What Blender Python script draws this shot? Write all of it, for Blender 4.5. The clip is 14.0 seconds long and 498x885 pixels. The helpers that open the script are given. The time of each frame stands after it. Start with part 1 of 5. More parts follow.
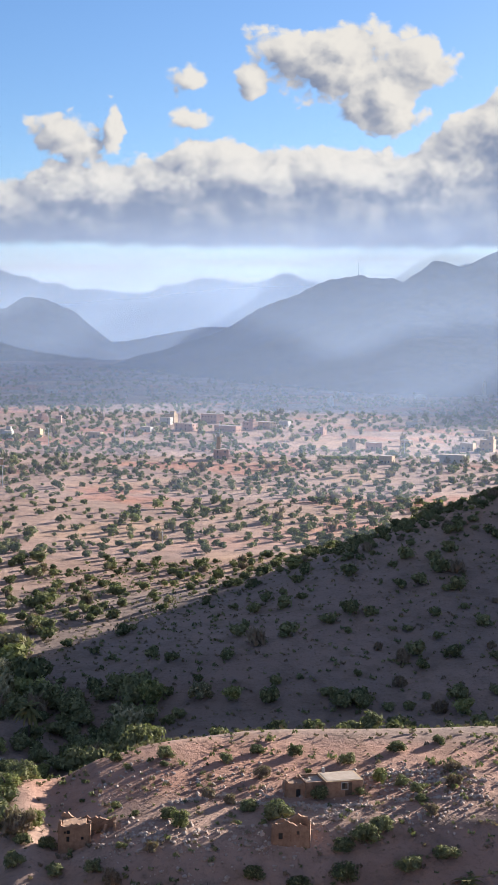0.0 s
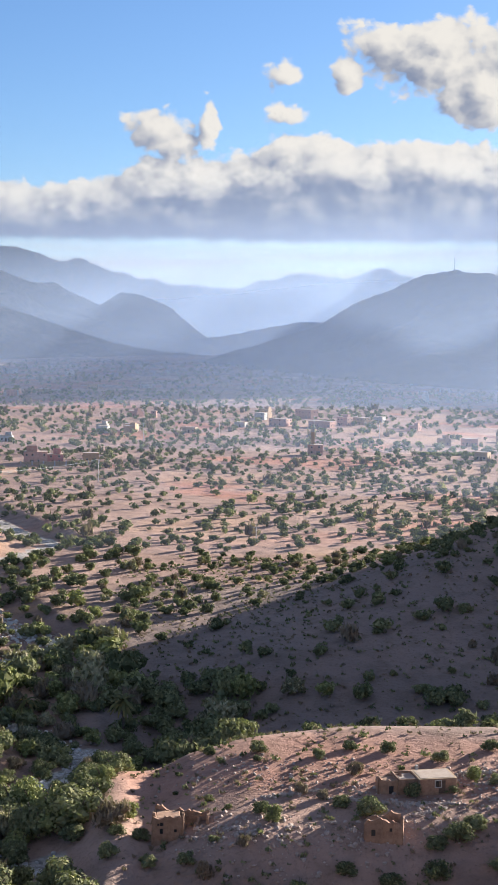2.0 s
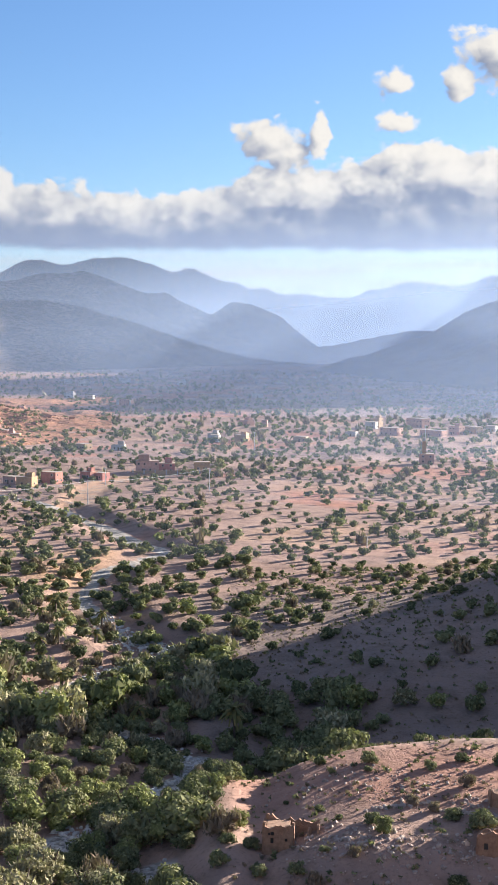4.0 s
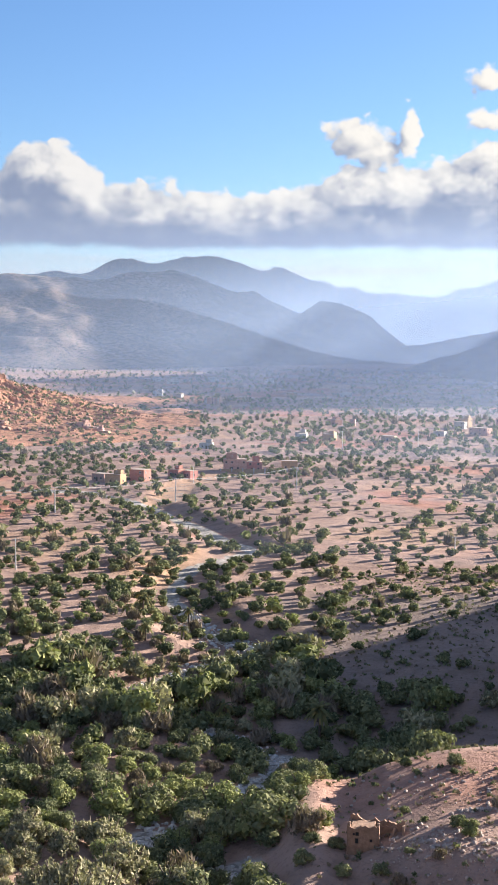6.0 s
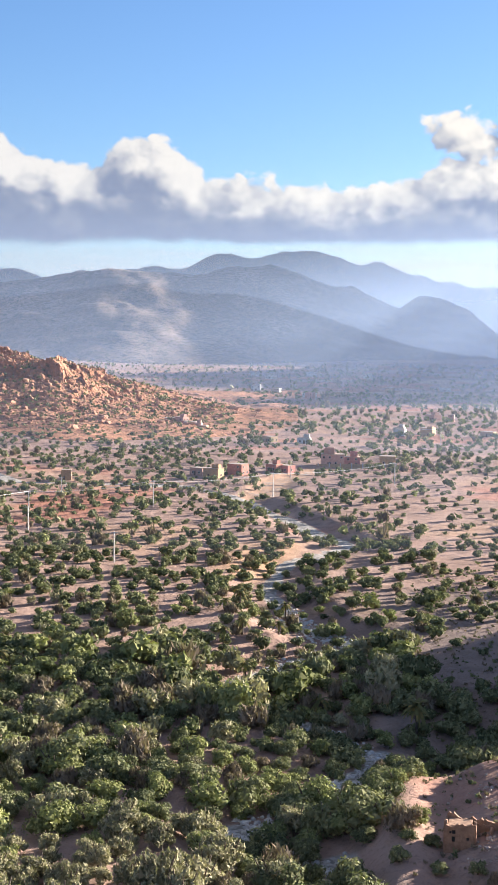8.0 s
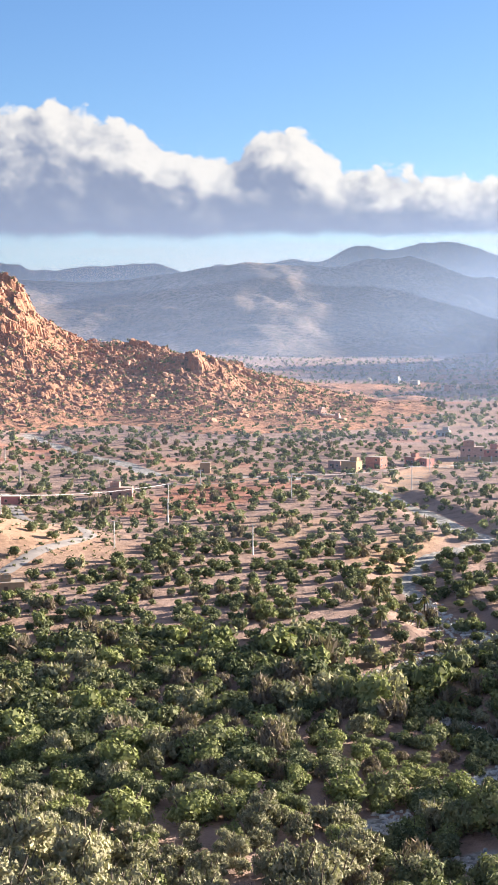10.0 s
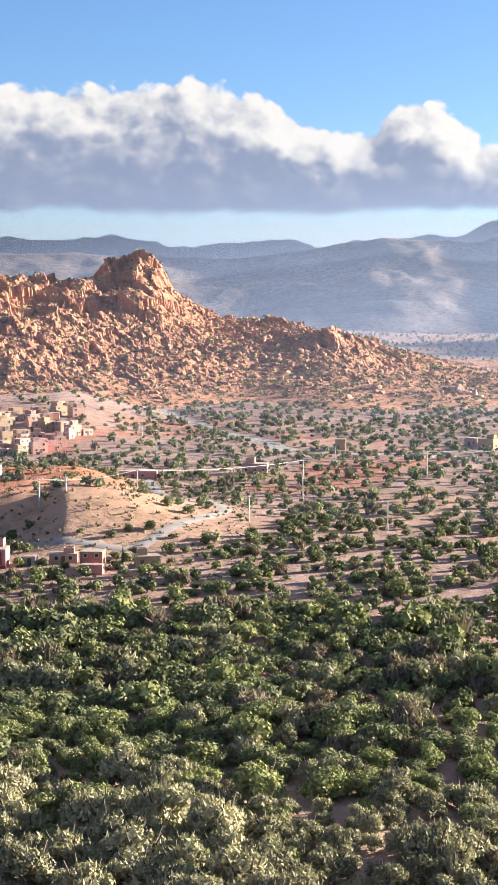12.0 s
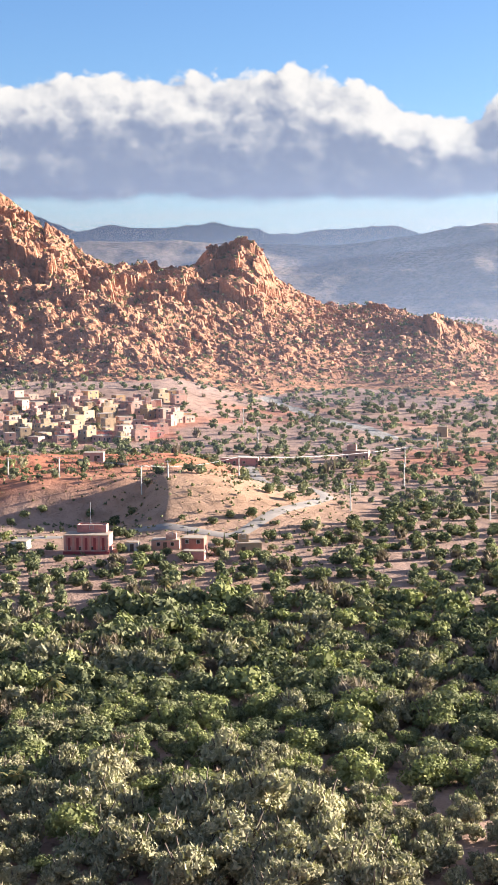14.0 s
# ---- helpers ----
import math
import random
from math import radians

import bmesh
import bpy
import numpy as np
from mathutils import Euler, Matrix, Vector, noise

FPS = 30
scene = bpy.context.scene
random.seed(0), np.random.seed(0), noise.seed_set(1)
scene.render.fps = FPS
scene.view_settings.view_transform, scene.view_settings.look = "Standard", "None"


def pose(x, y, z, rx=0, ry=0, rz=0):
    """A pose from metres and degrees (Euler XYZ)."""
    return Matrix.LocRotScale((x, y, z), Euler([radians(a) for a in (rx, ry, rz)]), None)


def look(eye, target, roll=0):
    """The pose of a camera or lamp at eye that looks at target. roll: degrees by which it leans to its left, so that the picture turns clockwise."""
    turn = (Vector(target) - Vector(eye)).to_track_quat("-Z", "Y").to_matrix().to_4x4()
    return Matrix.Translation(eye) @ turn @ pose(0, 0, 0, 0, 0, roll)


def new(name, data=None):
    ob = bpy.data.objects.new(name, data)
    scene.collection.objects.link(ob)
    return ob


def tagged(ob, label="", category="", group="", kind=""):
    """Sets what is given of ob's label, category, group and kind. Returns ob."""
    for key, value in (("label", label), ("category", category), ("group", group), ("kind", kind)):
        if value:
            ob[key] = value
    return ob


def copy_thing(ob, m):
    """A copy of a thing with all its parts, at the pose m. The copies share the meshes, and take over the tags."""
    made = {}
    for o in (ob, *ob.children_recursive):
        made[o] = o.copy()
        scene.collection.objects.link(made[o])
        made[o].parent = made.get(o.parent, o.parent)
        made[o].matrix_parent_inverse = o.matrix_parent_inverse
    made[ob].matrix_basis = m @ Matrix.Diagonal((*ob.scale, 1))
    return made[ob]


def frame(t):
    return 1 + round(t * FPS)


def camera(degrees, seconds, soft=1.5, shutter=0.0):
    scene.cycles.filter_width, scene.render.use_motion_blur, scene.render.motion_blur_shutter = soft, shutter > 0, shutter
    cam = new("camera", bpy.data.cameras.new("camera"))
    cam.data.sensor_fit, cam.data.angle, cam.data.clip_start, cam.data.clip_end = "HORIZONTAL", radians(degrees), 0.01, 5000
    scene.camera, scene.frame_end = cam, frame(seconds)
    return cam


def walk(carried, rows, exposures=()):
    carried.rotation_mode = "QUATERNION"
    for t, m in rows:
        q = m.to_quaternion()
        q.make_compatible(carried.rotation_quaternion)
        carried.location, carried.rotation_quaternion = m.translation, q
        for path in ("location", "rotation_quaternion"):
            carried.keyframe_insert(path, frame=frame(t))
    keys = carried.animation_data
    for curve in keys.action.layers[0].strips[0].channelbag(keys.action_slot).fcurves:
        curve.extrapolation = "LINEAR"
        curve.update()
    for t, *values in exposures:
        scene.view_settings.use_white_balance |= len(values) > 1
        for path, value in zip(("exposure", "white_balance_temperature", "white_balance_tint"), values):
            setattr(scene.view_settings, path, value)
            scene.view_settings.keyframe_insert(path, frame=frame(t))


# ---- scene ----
# camera: stands on a hillside above the valley and pans to its left
EYE = 75.0
cam = camera(19.46, 14.0)
ROWS = [  # seconds, heading, pitch, roll
    (0.0, -0.000, -4.200, 0.600),
    (0.5, 0.786, -4.309, 0.613),
    (1.0, 1.704, -4.413, 0.629),
    (1.5, 2.734, -4.446, 0.607),
    (2.0, 3.722, -4.420, 0.558),
    (2.5, 4.801, -4.329, 0.439),
    (3.0, 5.915, -4.220, 0.354),
    (3.5, 7.050, -4.133, 0.268),
    (6.0, 11.565, -4.152, 0.429),
    (6.5, 12.384, -4.188, 0.482),
    (7.0, 13.280, -4.242, 0.521),
    (7.5, 14.273, -4.299, 0.486),
    (8.0, 15.427, -4.384, 0.427),
    (8.5, 16.729, -4.470, 0.312),
    (11.0, 23.603, -5.008, -0.247),
    (11.5, 24.907, -5.297, -0.217),
    (12.0, 26.236, -5.592, -0.233),
    (12.5, 27.464, -5.823, -0.281),
    (13.0, 28.517, -5.954, -0.342),
    (13.5, 29.435, -6.015, -0.449),
    (14.0, 30.254, -6.074, -0.535),
]


def aim(yaw, pitch, roll):
    a, p = radians(yaw), radians(pitch)
    way = Vector((-math.sin(a) * math.cos(p), math.cos(a) * math.cos(p), math.sin(p)))
    eye = Vector((0.0, 0.0, EYE))
    return look(eye, eye + way * 100, roll)


walk(cam, [(t, aim(a, p, r)) for t, a, p, r in ROWS], [(0.0, 1.92, 6200, 9), (3.5, 2.06, 6200, 9), (7.0, 2.22, 6250, 9), (11.0, 2.32, 6300, 9), (14.0, 2.36, 6300, 9)])

# ---- light: low sun beyond the right-hand hills, half-cloudy sky ----
SUN_AZ, SUN_EL = -43.0, 13.0


def heading(az):
    return Vector((-math.sin(radians(az)), math.cos(radians(az)), 0.0))


sun = new("sun", bpy.data.lights.new("sun", "SUN"))
sun.data.energy, sun.data.angle, sun.data.color = 5.0, radians(0.6), (1.0, 0.86, 0.72)
to_sun = heading(SUN_AZ) * math.cos(radians(SUN_EL)) + Vector((0, 0, math.sin(radians(SUN_EL))))
sun.matrix_world = look(to_sun * 900, (0, 0, 0))

world = bpy.data.worlds.new("sky")
scene.world = world
world.use_nodes = True


class Graph:
    """Short-hand for node trees."""

    def __init__(self, tree):
        self.tree, self.nodes = tree, tree.nodes

    def put(self, socket, value):
        if isinstance(value, bpy.types.NodeSocket):
            self.tree.links.new(value, socket)
        elif value is not None:
            if socket.type == "RGBA" and len(value) == 3:
                value = (*value, 1.0)
            socket.default_value = value

    def node(self, kind, inputs=(), out=0, operation="", use_clamp=False, attribute_name=""):
        n = self.nodes.new(kind)
        if operation:
            n.operation = operation
        if use_clamp:
            n.use_clamp = True
        if attribute_name:
            n.attribute_name = attribute_name
        for key, value in (inputs.items() if isinstance(inputs, dict) else enumerate(inputs)):
            self.put(n.inputs[key], value)
        return n.outputs[out]

    def math(self, op, *values, clamp=False):
        return self.node("ShaderNodeMath", values, operation=op, use_clamp=clamp)

    def vec(self, op, *values, out=0):
        return self.node("ShaderNodeVectorMath", values, out, operation=op)

    def mix(self, fac, a, b, blend="MIX"):
        n = self.nodes.new("ShaderNodeMix")
        n.data_type, n.blend_type = "RGBA", blend
        for k, v in ((0, fac), (6, a), (7, b)):
            self.put(n.inputs[k], v)
        return n.outputs[2]

    def ramp(self, value, lo, hi, a=0.0, b=1.0, smooth=True):
        n = self.nodes.new("ShaderNodeMapRange")
        n.interpolation_type = "SMOOTHSTEP" if smooth else "LINEAR"
        for k, v in enumerate((value, lo, hi, a, b)):
            self.put(n.inputs[k], v)
        return n.outputs[0]

    def noise(self, vector, scale, detail=4.0, rough=0.55, distort=0.0, out=0):
        return self.node("ShaderNodeTexNoise", {"Vector": vector, "Scale": scale, "Detail": detail, "Roughness": rough, "Distortion": distort}, out)


def build_sky():
    g = Graph(world.node_tree)
    back = g.nodes["Background"]
    air = g.nodes.new("ShaderNodeTexSky")
    air.sky_type, air.sun_disc, air.sun_elevation, air.sun_rotation = "NISHITA", False, radians(SUN_EL), radians(-SUN_AZ)
    air.altitude, air.air_density, air.dust_density, air.ozone_density = 900.0, 1.0, 0.8, 2.5
    air = g.mix(1.0, air.outputs[0], (SKY * 0.86, SKY * 0.97, SKY * 1.2), "MULTIPLY")
    way = g.node("ShaderNodeTexCoord", out=0)
    x, y, z = (g.node("ShaderNodeSeparateXYZ", (way,), k) for k in range(3))
    az = g.math("MULTIPLY", g.math("ARCTAN2", g.math("MULTIPLY", x, -1.0), y), 57.29578)
    el = g.math("MULTIPLY", g.math("ARCSINE", z), 57.29578)
    here = g.node("ShaderNodeCombineXYZ", (az, el, 0.0))

    def curve(pairs):
        """Height of the bank's top, in degrees, by heading."""
        n = g.nodes.new("ShaderNodeValToRGB")
        ramp = n.color_ramp
        lo, hi = pairs[0][0], pairs[-1][0]
        while len(ramp.elements) < len(pairs):
            ramp.elements.new(0.5)
        for k, (a, e) in enumerate(pairs):
            ramp.elements[k].position = (a - lo) / (hi - lo)
            ramp.elements[k].color = (e / 12, e / 12, e / 12, 1)
        return lambda v: (g.put(n.inputs[0], g.ramp(v, lo, hi, smooth=False)), g.math("MULTIPLY", n.outputs[0], 12.0))[1]

    def tops(v):
        return curve([(-60, 6.5), (-30, 7.2), (-11, 9.4), (-9.2, 9.3), (-8.0, 8.6), (-7.0, 7.7), (-5.8, 7.2), (-2.5, 7.55), (1.5, 7.4), (2.5, 7.6), (3.3, 7.2), (4.8, 6.7), (7.6, 6.55), (9.2, 6.1),
                      (9.8, 5.6), (12.2, 5.6), (14.4, 5.75), (17.2, 5.95), (17.9, 6.6), (18.8, 7.3), (19.6, 7.6), (20.5, 7.4), (20.9, 6.5), (22.4, 6.4), (24.2, 7.0), (26.0, 7.6), (28.4, 8.35), (30.4, 7.95), (33.4, 8.0),
                      (37.3, 8.1), (42.0, 7.2), (70.0, 6.5)])(v)
    # clouds that stand apart: heading, height, half width, half height, in degrees
    apart = [(-3.6, 10.5, 2.7, 1.35), (-6.2, 10.5, 1.4, 1.25), (-1.3, 10.75, 1.5, 0.95), (-5.0, 9.1, 1.5, 1.25), (0.0, 10.0, 0.55, 0.7),
             (7.1, 7.75, 1.15, 0.75), (6.6, 7.2, 0.8, 0.8), (5.45, 7.8, 0.4, 0.85), (2.6, 9.75, 0.75, 0.42), (2.2, 8.3, 0.8, 0.34)]
    squash = g.vec("MULTIPLY", here, (0.9, 1.1, 1.0))

    def puffs(v, scale, detail):
        n = g.nodes.new("ShaderNodeTexVoronoi")
        n.voronoi_dimensions, n.feature, n.normalize = "2D", "SMOOTH_F1", True
        for key, value in (("Vector", v), ("Scale", scale), ("Detail", detail), ("Roughness", 0.55), ("Lacunarity", 2.3), ("Smoothness", 0.35)):
            g.put(n.inputs[key], value)
        return g.math("SUBTRACT", 1.0, n.outputs[0])
    bend = g.vec("MULTIPLY", g.vec("SUBTRACT", g.noise(squash, 0.9, 5.0, 0.6, out=1), (0.5, 0.5, 0.5)), (0.9, 0.9, 0.0))

    def billow(v):
        v = g.vec("ADD", v, bend)
        return g.math("ADD", g.math("MULTIPLY", puffs(v, 0.52, 2.2), 0.78), g.math("MULTIPLY", g.noise(v, 0.7, 6.0, 0.55), 0.30))

    def solid(v, lumps):
        """Depth of cloud: the bank under its top line, and the clouds apart."""
        a, e = (g.node("ShaderNodeSeparateXYZ", (v,), k) for k in range(2))
        field = g.math("MULTIPLY", g.math("SUBTRACT", tops(a), e), 0.85)
        for pa, pe, wa, we in apart:
            d = g.vec("LENGTH", g.vec("MULTIPLY", g.vec("SUBTRACT", v, (pa, pe, 0.0)), (1 / wa, 1 / we, 0.0)), out=1)
            d = g.math("MULTIPLY", g.math("SUBTRACT", 1.0, d), min(0.8, 0.22 + we * 0.45))
            field = g.node("ShaderNodeMath", (field, d, 0.1), operation="SMOOTH_MAX")
        return g.math("ADD", g.math("MINIMUM", field, 1.1), g.math("MULTIPLY", g.math("SUBTRACT", lumps, 0.66), 2.1))
    lumps, step = billow(squash), (-0.48, 0.42, 0.0)
    body = solid(here, lumps)
    toward = solid(g.vec("ADD", here, step), billow(g.vec("ADD", squash, step)))
    broad = g.noise(squash, 0.25, 2.0)
    base = g.ramp(g.math("ADD", el, g.math("ADD", g.math("MULTIPLY", g.math("SUBTRACT", broad, 0.5), 0.9), g.math("MULTIPLY", g.math("SUBTRACT", lumps, 0.66), 0.5))), 3.3, 3.66)
    cover = g.math("MULTIPLY", g.ramp(body, -0.04, 0.2), base)
    # unseen clouds overhead, added to fill the shade below with light
    fill_clouds = g.math("MULTIPLY", g.ramp(g.noise(way, 3.0, 5.0), 0.46, 0.62), g.ramp(el, 19.0, 27.0, 0.0, 0.7))
    cover = g.math("MAXIMUM", cover, fill_clouds)
    # sunlit flanks and tops, grey undersides
    share = g.math("DIVIDE", g.math("SUBTRACT", el, 3.5), g.math("SUBTRACT", tops(az), 3.5))
    relief = g.math("MULTIPLY", g.math("SUBTRACT", body, toward), g.ramp(share, 0.05, 0.6, 0.5, 1.1))
    rise = g.ramp(share, 0.1, 1.1, -0.38, 0.16, False)
    edge = g.ramp(body, 0.7, 0.0, 0.0, 0.2, False)
    sunward = g.ramp(az, 14.0, -8.0, 0.0, 0.16, False)
    bright = g.ramp(g.math("ADD", g.math("ADD", g.math("ADD", rise, edge), sunward), relief), -0.40, 0.86)
    cloud = g.mix(bright, (0.062, 0.072, 0.100), g.mix(g.ramp(az, 26.0, 2.0), (0.200, 0.190, 0.180), (0.228, 0.212, 0.190)))
    # thin bright layer under the bank and milky air close to the hills
    streak = g.noise(g.vec("MULTIPLY", here, (0.10, 2.2, 1.0)), 1.0, 5.0)
    veil = g.math("MULTIPLY", g.ramp(el, 4.2, 2.6), g.ramp(streak, 0.32, 0.66, 0.35, 0.95))
    veil = g.math("MULTIPLY", veil, g.ramp(az, 30.0, 8.0, 0.5, 1.0))
    sky = g.mix(veil, air, (0.140, 0.134, 0.130))
    g.put(back.inputs[0], g.mix(cover, sky, cloud))
    back.inputs[1].default_value = 1.0


SKY = 0.0355
build_sky()

# ---- lie of the land ----
def fade(v, lo, hi):
    s = np.clip((v - lo) / (hi - lo), 0.0, 1.0)
    return s * s * (3 - 2 * s)


def lattice(ix, iy, seed):
    h = (ix.astype(np.int64) * 374761393 + iy.astype(np.int64) * 668265263 + seed * 974634777) & 0xFFFFFFFF
    h = ((h ^ (h >> 13)) * 1274126177) & 0xFFFFFFFF
    return ((h ^ (h >> 16)) & 0xFFFFFF) / float(0xFFFFFF)


def grain(x, y, seed=0):
    """Smooth noise from 0 to 1 on a lattice one metre wide."""
    ix, iy = np.floor(x), np.floor(y)
    u, v = x - ix, y - iy
    u, v = u * u * (3 - 2 * u), v * v * (3 - 2 * v)
    a, b = lattice(ix, iy, seed), lattice(ix + 1, iy, seed)
    c, d = lattice(ix, iy + 1, seed), lattice(ix + 1, iy + 1, seed)
    return (a * (1 - u) + b * u) * (1 - v) + (c * (1 - u) + d * u) * v


def rough(x, y, size, octaves=4, seed=0, gain=0.5):
    """Fractal noise about 0, within 1."""
    total, amp, norm = 0.0, 1.0, 0.0
    for k in range(octaves):
        total = total + amp * (grain(x / size + 17.3 * k, y / size - 9.1 * k, seed + k) - 0.5) * 2
        norm += amp
        amp, size = amp * gain, size * 0.5
    return total / norm


def ridged(x, y, size, octaves=4, seed=0, gain=0.55):
    total, amp, norm = 0.0, 1.0, 0.0
    for k in range(octaves):
        total = total + amp * (1 - np.abs(grain(x / size + 5.7 * k, y / size + 3.9 * k, seed + k) - 0.5) * 2)
        norm += amp
        amp, size = amp * gain, size * 0.5
    return total / norm


def polar(x, y):
    return np.degrees(np.arctan2(-x, y)), np.hypot(x, y)


def along(v, pairs):
    return np.interp(v, [p[0] for p in pairs], [p[1] for p in pairs])


RIVER = [(-34, 170), (-46, 208), (-61, 222), (-55, 246), (-46, 267), (-68, 290), (-92, 312), (-84, 335), (-70, 356), (-80, 362), (-89.5, 374), (-98, 392), (-108, 412), (-112, 440), (-114, 466), (-106, 488), (-99, 503), (-115, 525), (-134, 560), (-157, 600), (-183, 640), (-215, 668), (-300, 655), (-335, 697), (-388, 747), (-470, 830)]
TRACK = [(-95, 392), (-68, 380), (-57, 388), (-48, 404), (-38, 418), (-24, 425), (10, 470), (40, 560)]
WASH = [(-172, 647), (-182, 715), (-174, 770), (-150, 800)]
ROAD = [(-420, 250), (-330, 320), (-274, 342), (-257, 360), (-238, 365), (-219, 367), (-221, 391), (-221, 415), (-225, 440), (-238, 457), (-275, 480), (-330, 560)]


def off_line(x, y, line):
    """Distance to a line of points."""
    best = np.full(np.shape(x), 1e9)
    for (ax, ay), (bx, by) in zip(line, line[1:]):
        dx, dy = bx - ax, by - ay
        t = np.clip(((x - ax) * dx + (y - ay) * dy) / (dx * dx + dy * dy), 0, 1)
        best = np.minimum(best, np.hypot(x - ax - t * dx, y - ay - t * dy))
    return best


# crest of the shaded spur: heading, distance, height
# rows up to heading -13 are unseen, shaped to cast shade on the slope
SPUR = [(-75, 800, 100), (-45, 850, 122), (-30, 830, 130), (-25, 740, 120), (-21, 660, 102), (-17, 580, 80), (-13, 510, 50), (-9.8, 450, 27), (-5.4, 420, 16), (0, 372, 5.5),
        (3, 350, 2), (7, 335, -2), (11, 325, -4), (16, 320, -6)]
# the knoll with the ruins
KNOLL = [(-70, 300, 10), (-40, 290, 5), (-20, 275, 3), (-8, 262, 1.5), (0, 256, 1.0), (6, 246, 0), (8.5, 240, -2.5), (11, 235, -7), (20, 232, -8)]


def land(x, y):
    """Height of the ground."""
    x, y = np.asarray(x, float), np.asarray(y, float)
    a, r = polar(x, y)
    z = 1.2 * rough(x, y, 160, 3, 3) + 0.5 * rough(x, y, 30, 3, 5) + 22.0 * fade(r, 1300, 3200) + 60 * fade(r, 3600, 4900)
    # wooded river flat lies lower than the farmland
    flat = fade(a, 3.0, 11.0) * fade(r, 420, 300)
    z = z - 4.5 * flat
    crest_r = along(a, [(p[0], p[1]) for p in SPUR])
    crest_z = along(a, [(p[0], p[2]) for p in SPUR])
    d = r - crest_r
    spur = np.where(d < 0, crest_z * np.exp(-((d / (62 + 0.85 * np.maximum(crest_z, 0))) ** 2)), crest_z * np.exp(-((d / (70 + 1.1 * np.maximum(crest_z, 0))) ** 2)))
    z = z + np.where(crest_z > 0, spur, 0) + 2.2 * rough(x, y, 40, 4, 9) * fade(crest_z, 0, 20) * np.exp(-((d / 150) ** 2))
    k_r = along(a, [(p[0], p[1]) for p in KNOLL])
    k_z = along(a, [(p[0], p[2]) for p in KNOLL])
    e = r - k_r
    top = np.where(e < 0, (1 - 0.30 * np.clip(-e / 36, 0, 1)) * np.where(e < -37, np.exp(-(((e + 37) / 13) ** 2)), 1.0), np.exp(-((e / 22) ** 2)))
    knoll = (k_z + 9) * top
    z = z + np.where(k_z > -8, (knoll - 7 * fade(r, 330, 285) * fade(a, 10.5, 7)) * fade(a, 11.5, 8.5), 0)
    z = z - 9 * fade(r, 213, 187) * fade(a, 10.0, 7.5) * (r > 150)
    # river bed cut below its banks
    bed = off_line(x, y, RIVER)
    z = z - 2.6 * fade(bed, 16, 5) * (0.2 + 0.8 * fade(r, 700, 620)) - 1.5 * fade(off_line(x, y, WASH), 14, 5)
    # flat-topped red mound by the road, with a nose that runs down towards the school
    plateau = (11.5 + 1.2 * rough(x, y, 14, 4, 4)) * fade(r + 5 * rough(x, y, 26, 4, 8), 466, 486) * fade(r, 650, 560) * fade(a + 0.4 * rough(x, y, 30, 2, 6), 30.0, 33.6)
    side = np.radians(a - 33.3) * r + 4 * rough(x, y, 22, 3, 12)
    nose = 13.0 * fade(r, 418, 484) * fade(r, 560, 500) * np.where(side > 0, np.exp(-((side / 11) ** 2)), np.exp(-((side / 40) ** 2)))
    z = z + np.maximum(plateau, nose)
    # fan of debris at the foot of the granite mountain, with the village on it
    z = z + 16 * fade(r, 690, 960) * fade(a, 29, 34) + 6 * fade(r, 820, 1080) * fade(a, 16, 24) * fade(a, 34, 29)
    # hillside under the camera
    z = np.maximum(z, np.where(r < 160, 73.2 - 0.52 * r, -99))
    return z


def mountain(crest, front, back, relief, seed):
    """Height of a range given by its crest: heading, distance, height. The crest's teeth fade out down the slope."""
    heads = np.arange(-90, 100, 0.1)
    dist = np.interp(heads, [p[0] for p in crest], [p[1] for p in crest])
    tall = np.interp(heads, [p[0] for p in crest], [p[2] for p in crest])

    def blur(v, w):
        k = np.exp(-((np.arange(-4 * w, 4 * w + 1) / w) ** 2))
        return np.convolve(np.pad(v, 4 * w, mode="edge"), k / k.sum(), "valid")
    soft, softer, dist = blur(tall, 4), blur(tall, 42), blur(dist, 15)

    def height(x, y):
        a, r = polar(x, y)
        d = r - np.interp(a, heads, dist)
        s = np.where(d < 0, np.clip(1 + d / front, 0, 1) ** 1.2, np.clip(1 - d / back, 0, 1))
        lean = (1 - s) * front * 0.0022 * rough(x, y, front * 0.5, 3, seed + 50)
        top, mid, foot = np.interp(a + lean, heads, tall), np.interp(a + lean, heads, soft), np.interp(a + lean, heads, softer)
        w = fade(s, 0.9, 1.0)
        v = fade(s, 0.42, 0.95)
        ct = top * w + (mid * v + foot * (1 - v)) * (1 - w)
        gully = ridged(x, y, front * 0.45, 5, seed)
        z = ct * s * (1 + relief * (gully - 0.72) * (1 - 0.8 * s)) + relief * 12 * rough(x, y, 60, 4, seed + 7) * np.clip(s * 3, 0, 1) * (1 - 0.45 * w)
        return z - 8 * (1 - np.clip(s * 12, 0, 1))
    return height


def up_to(el, r):
    return EYE + r * math.tan(radians(el))


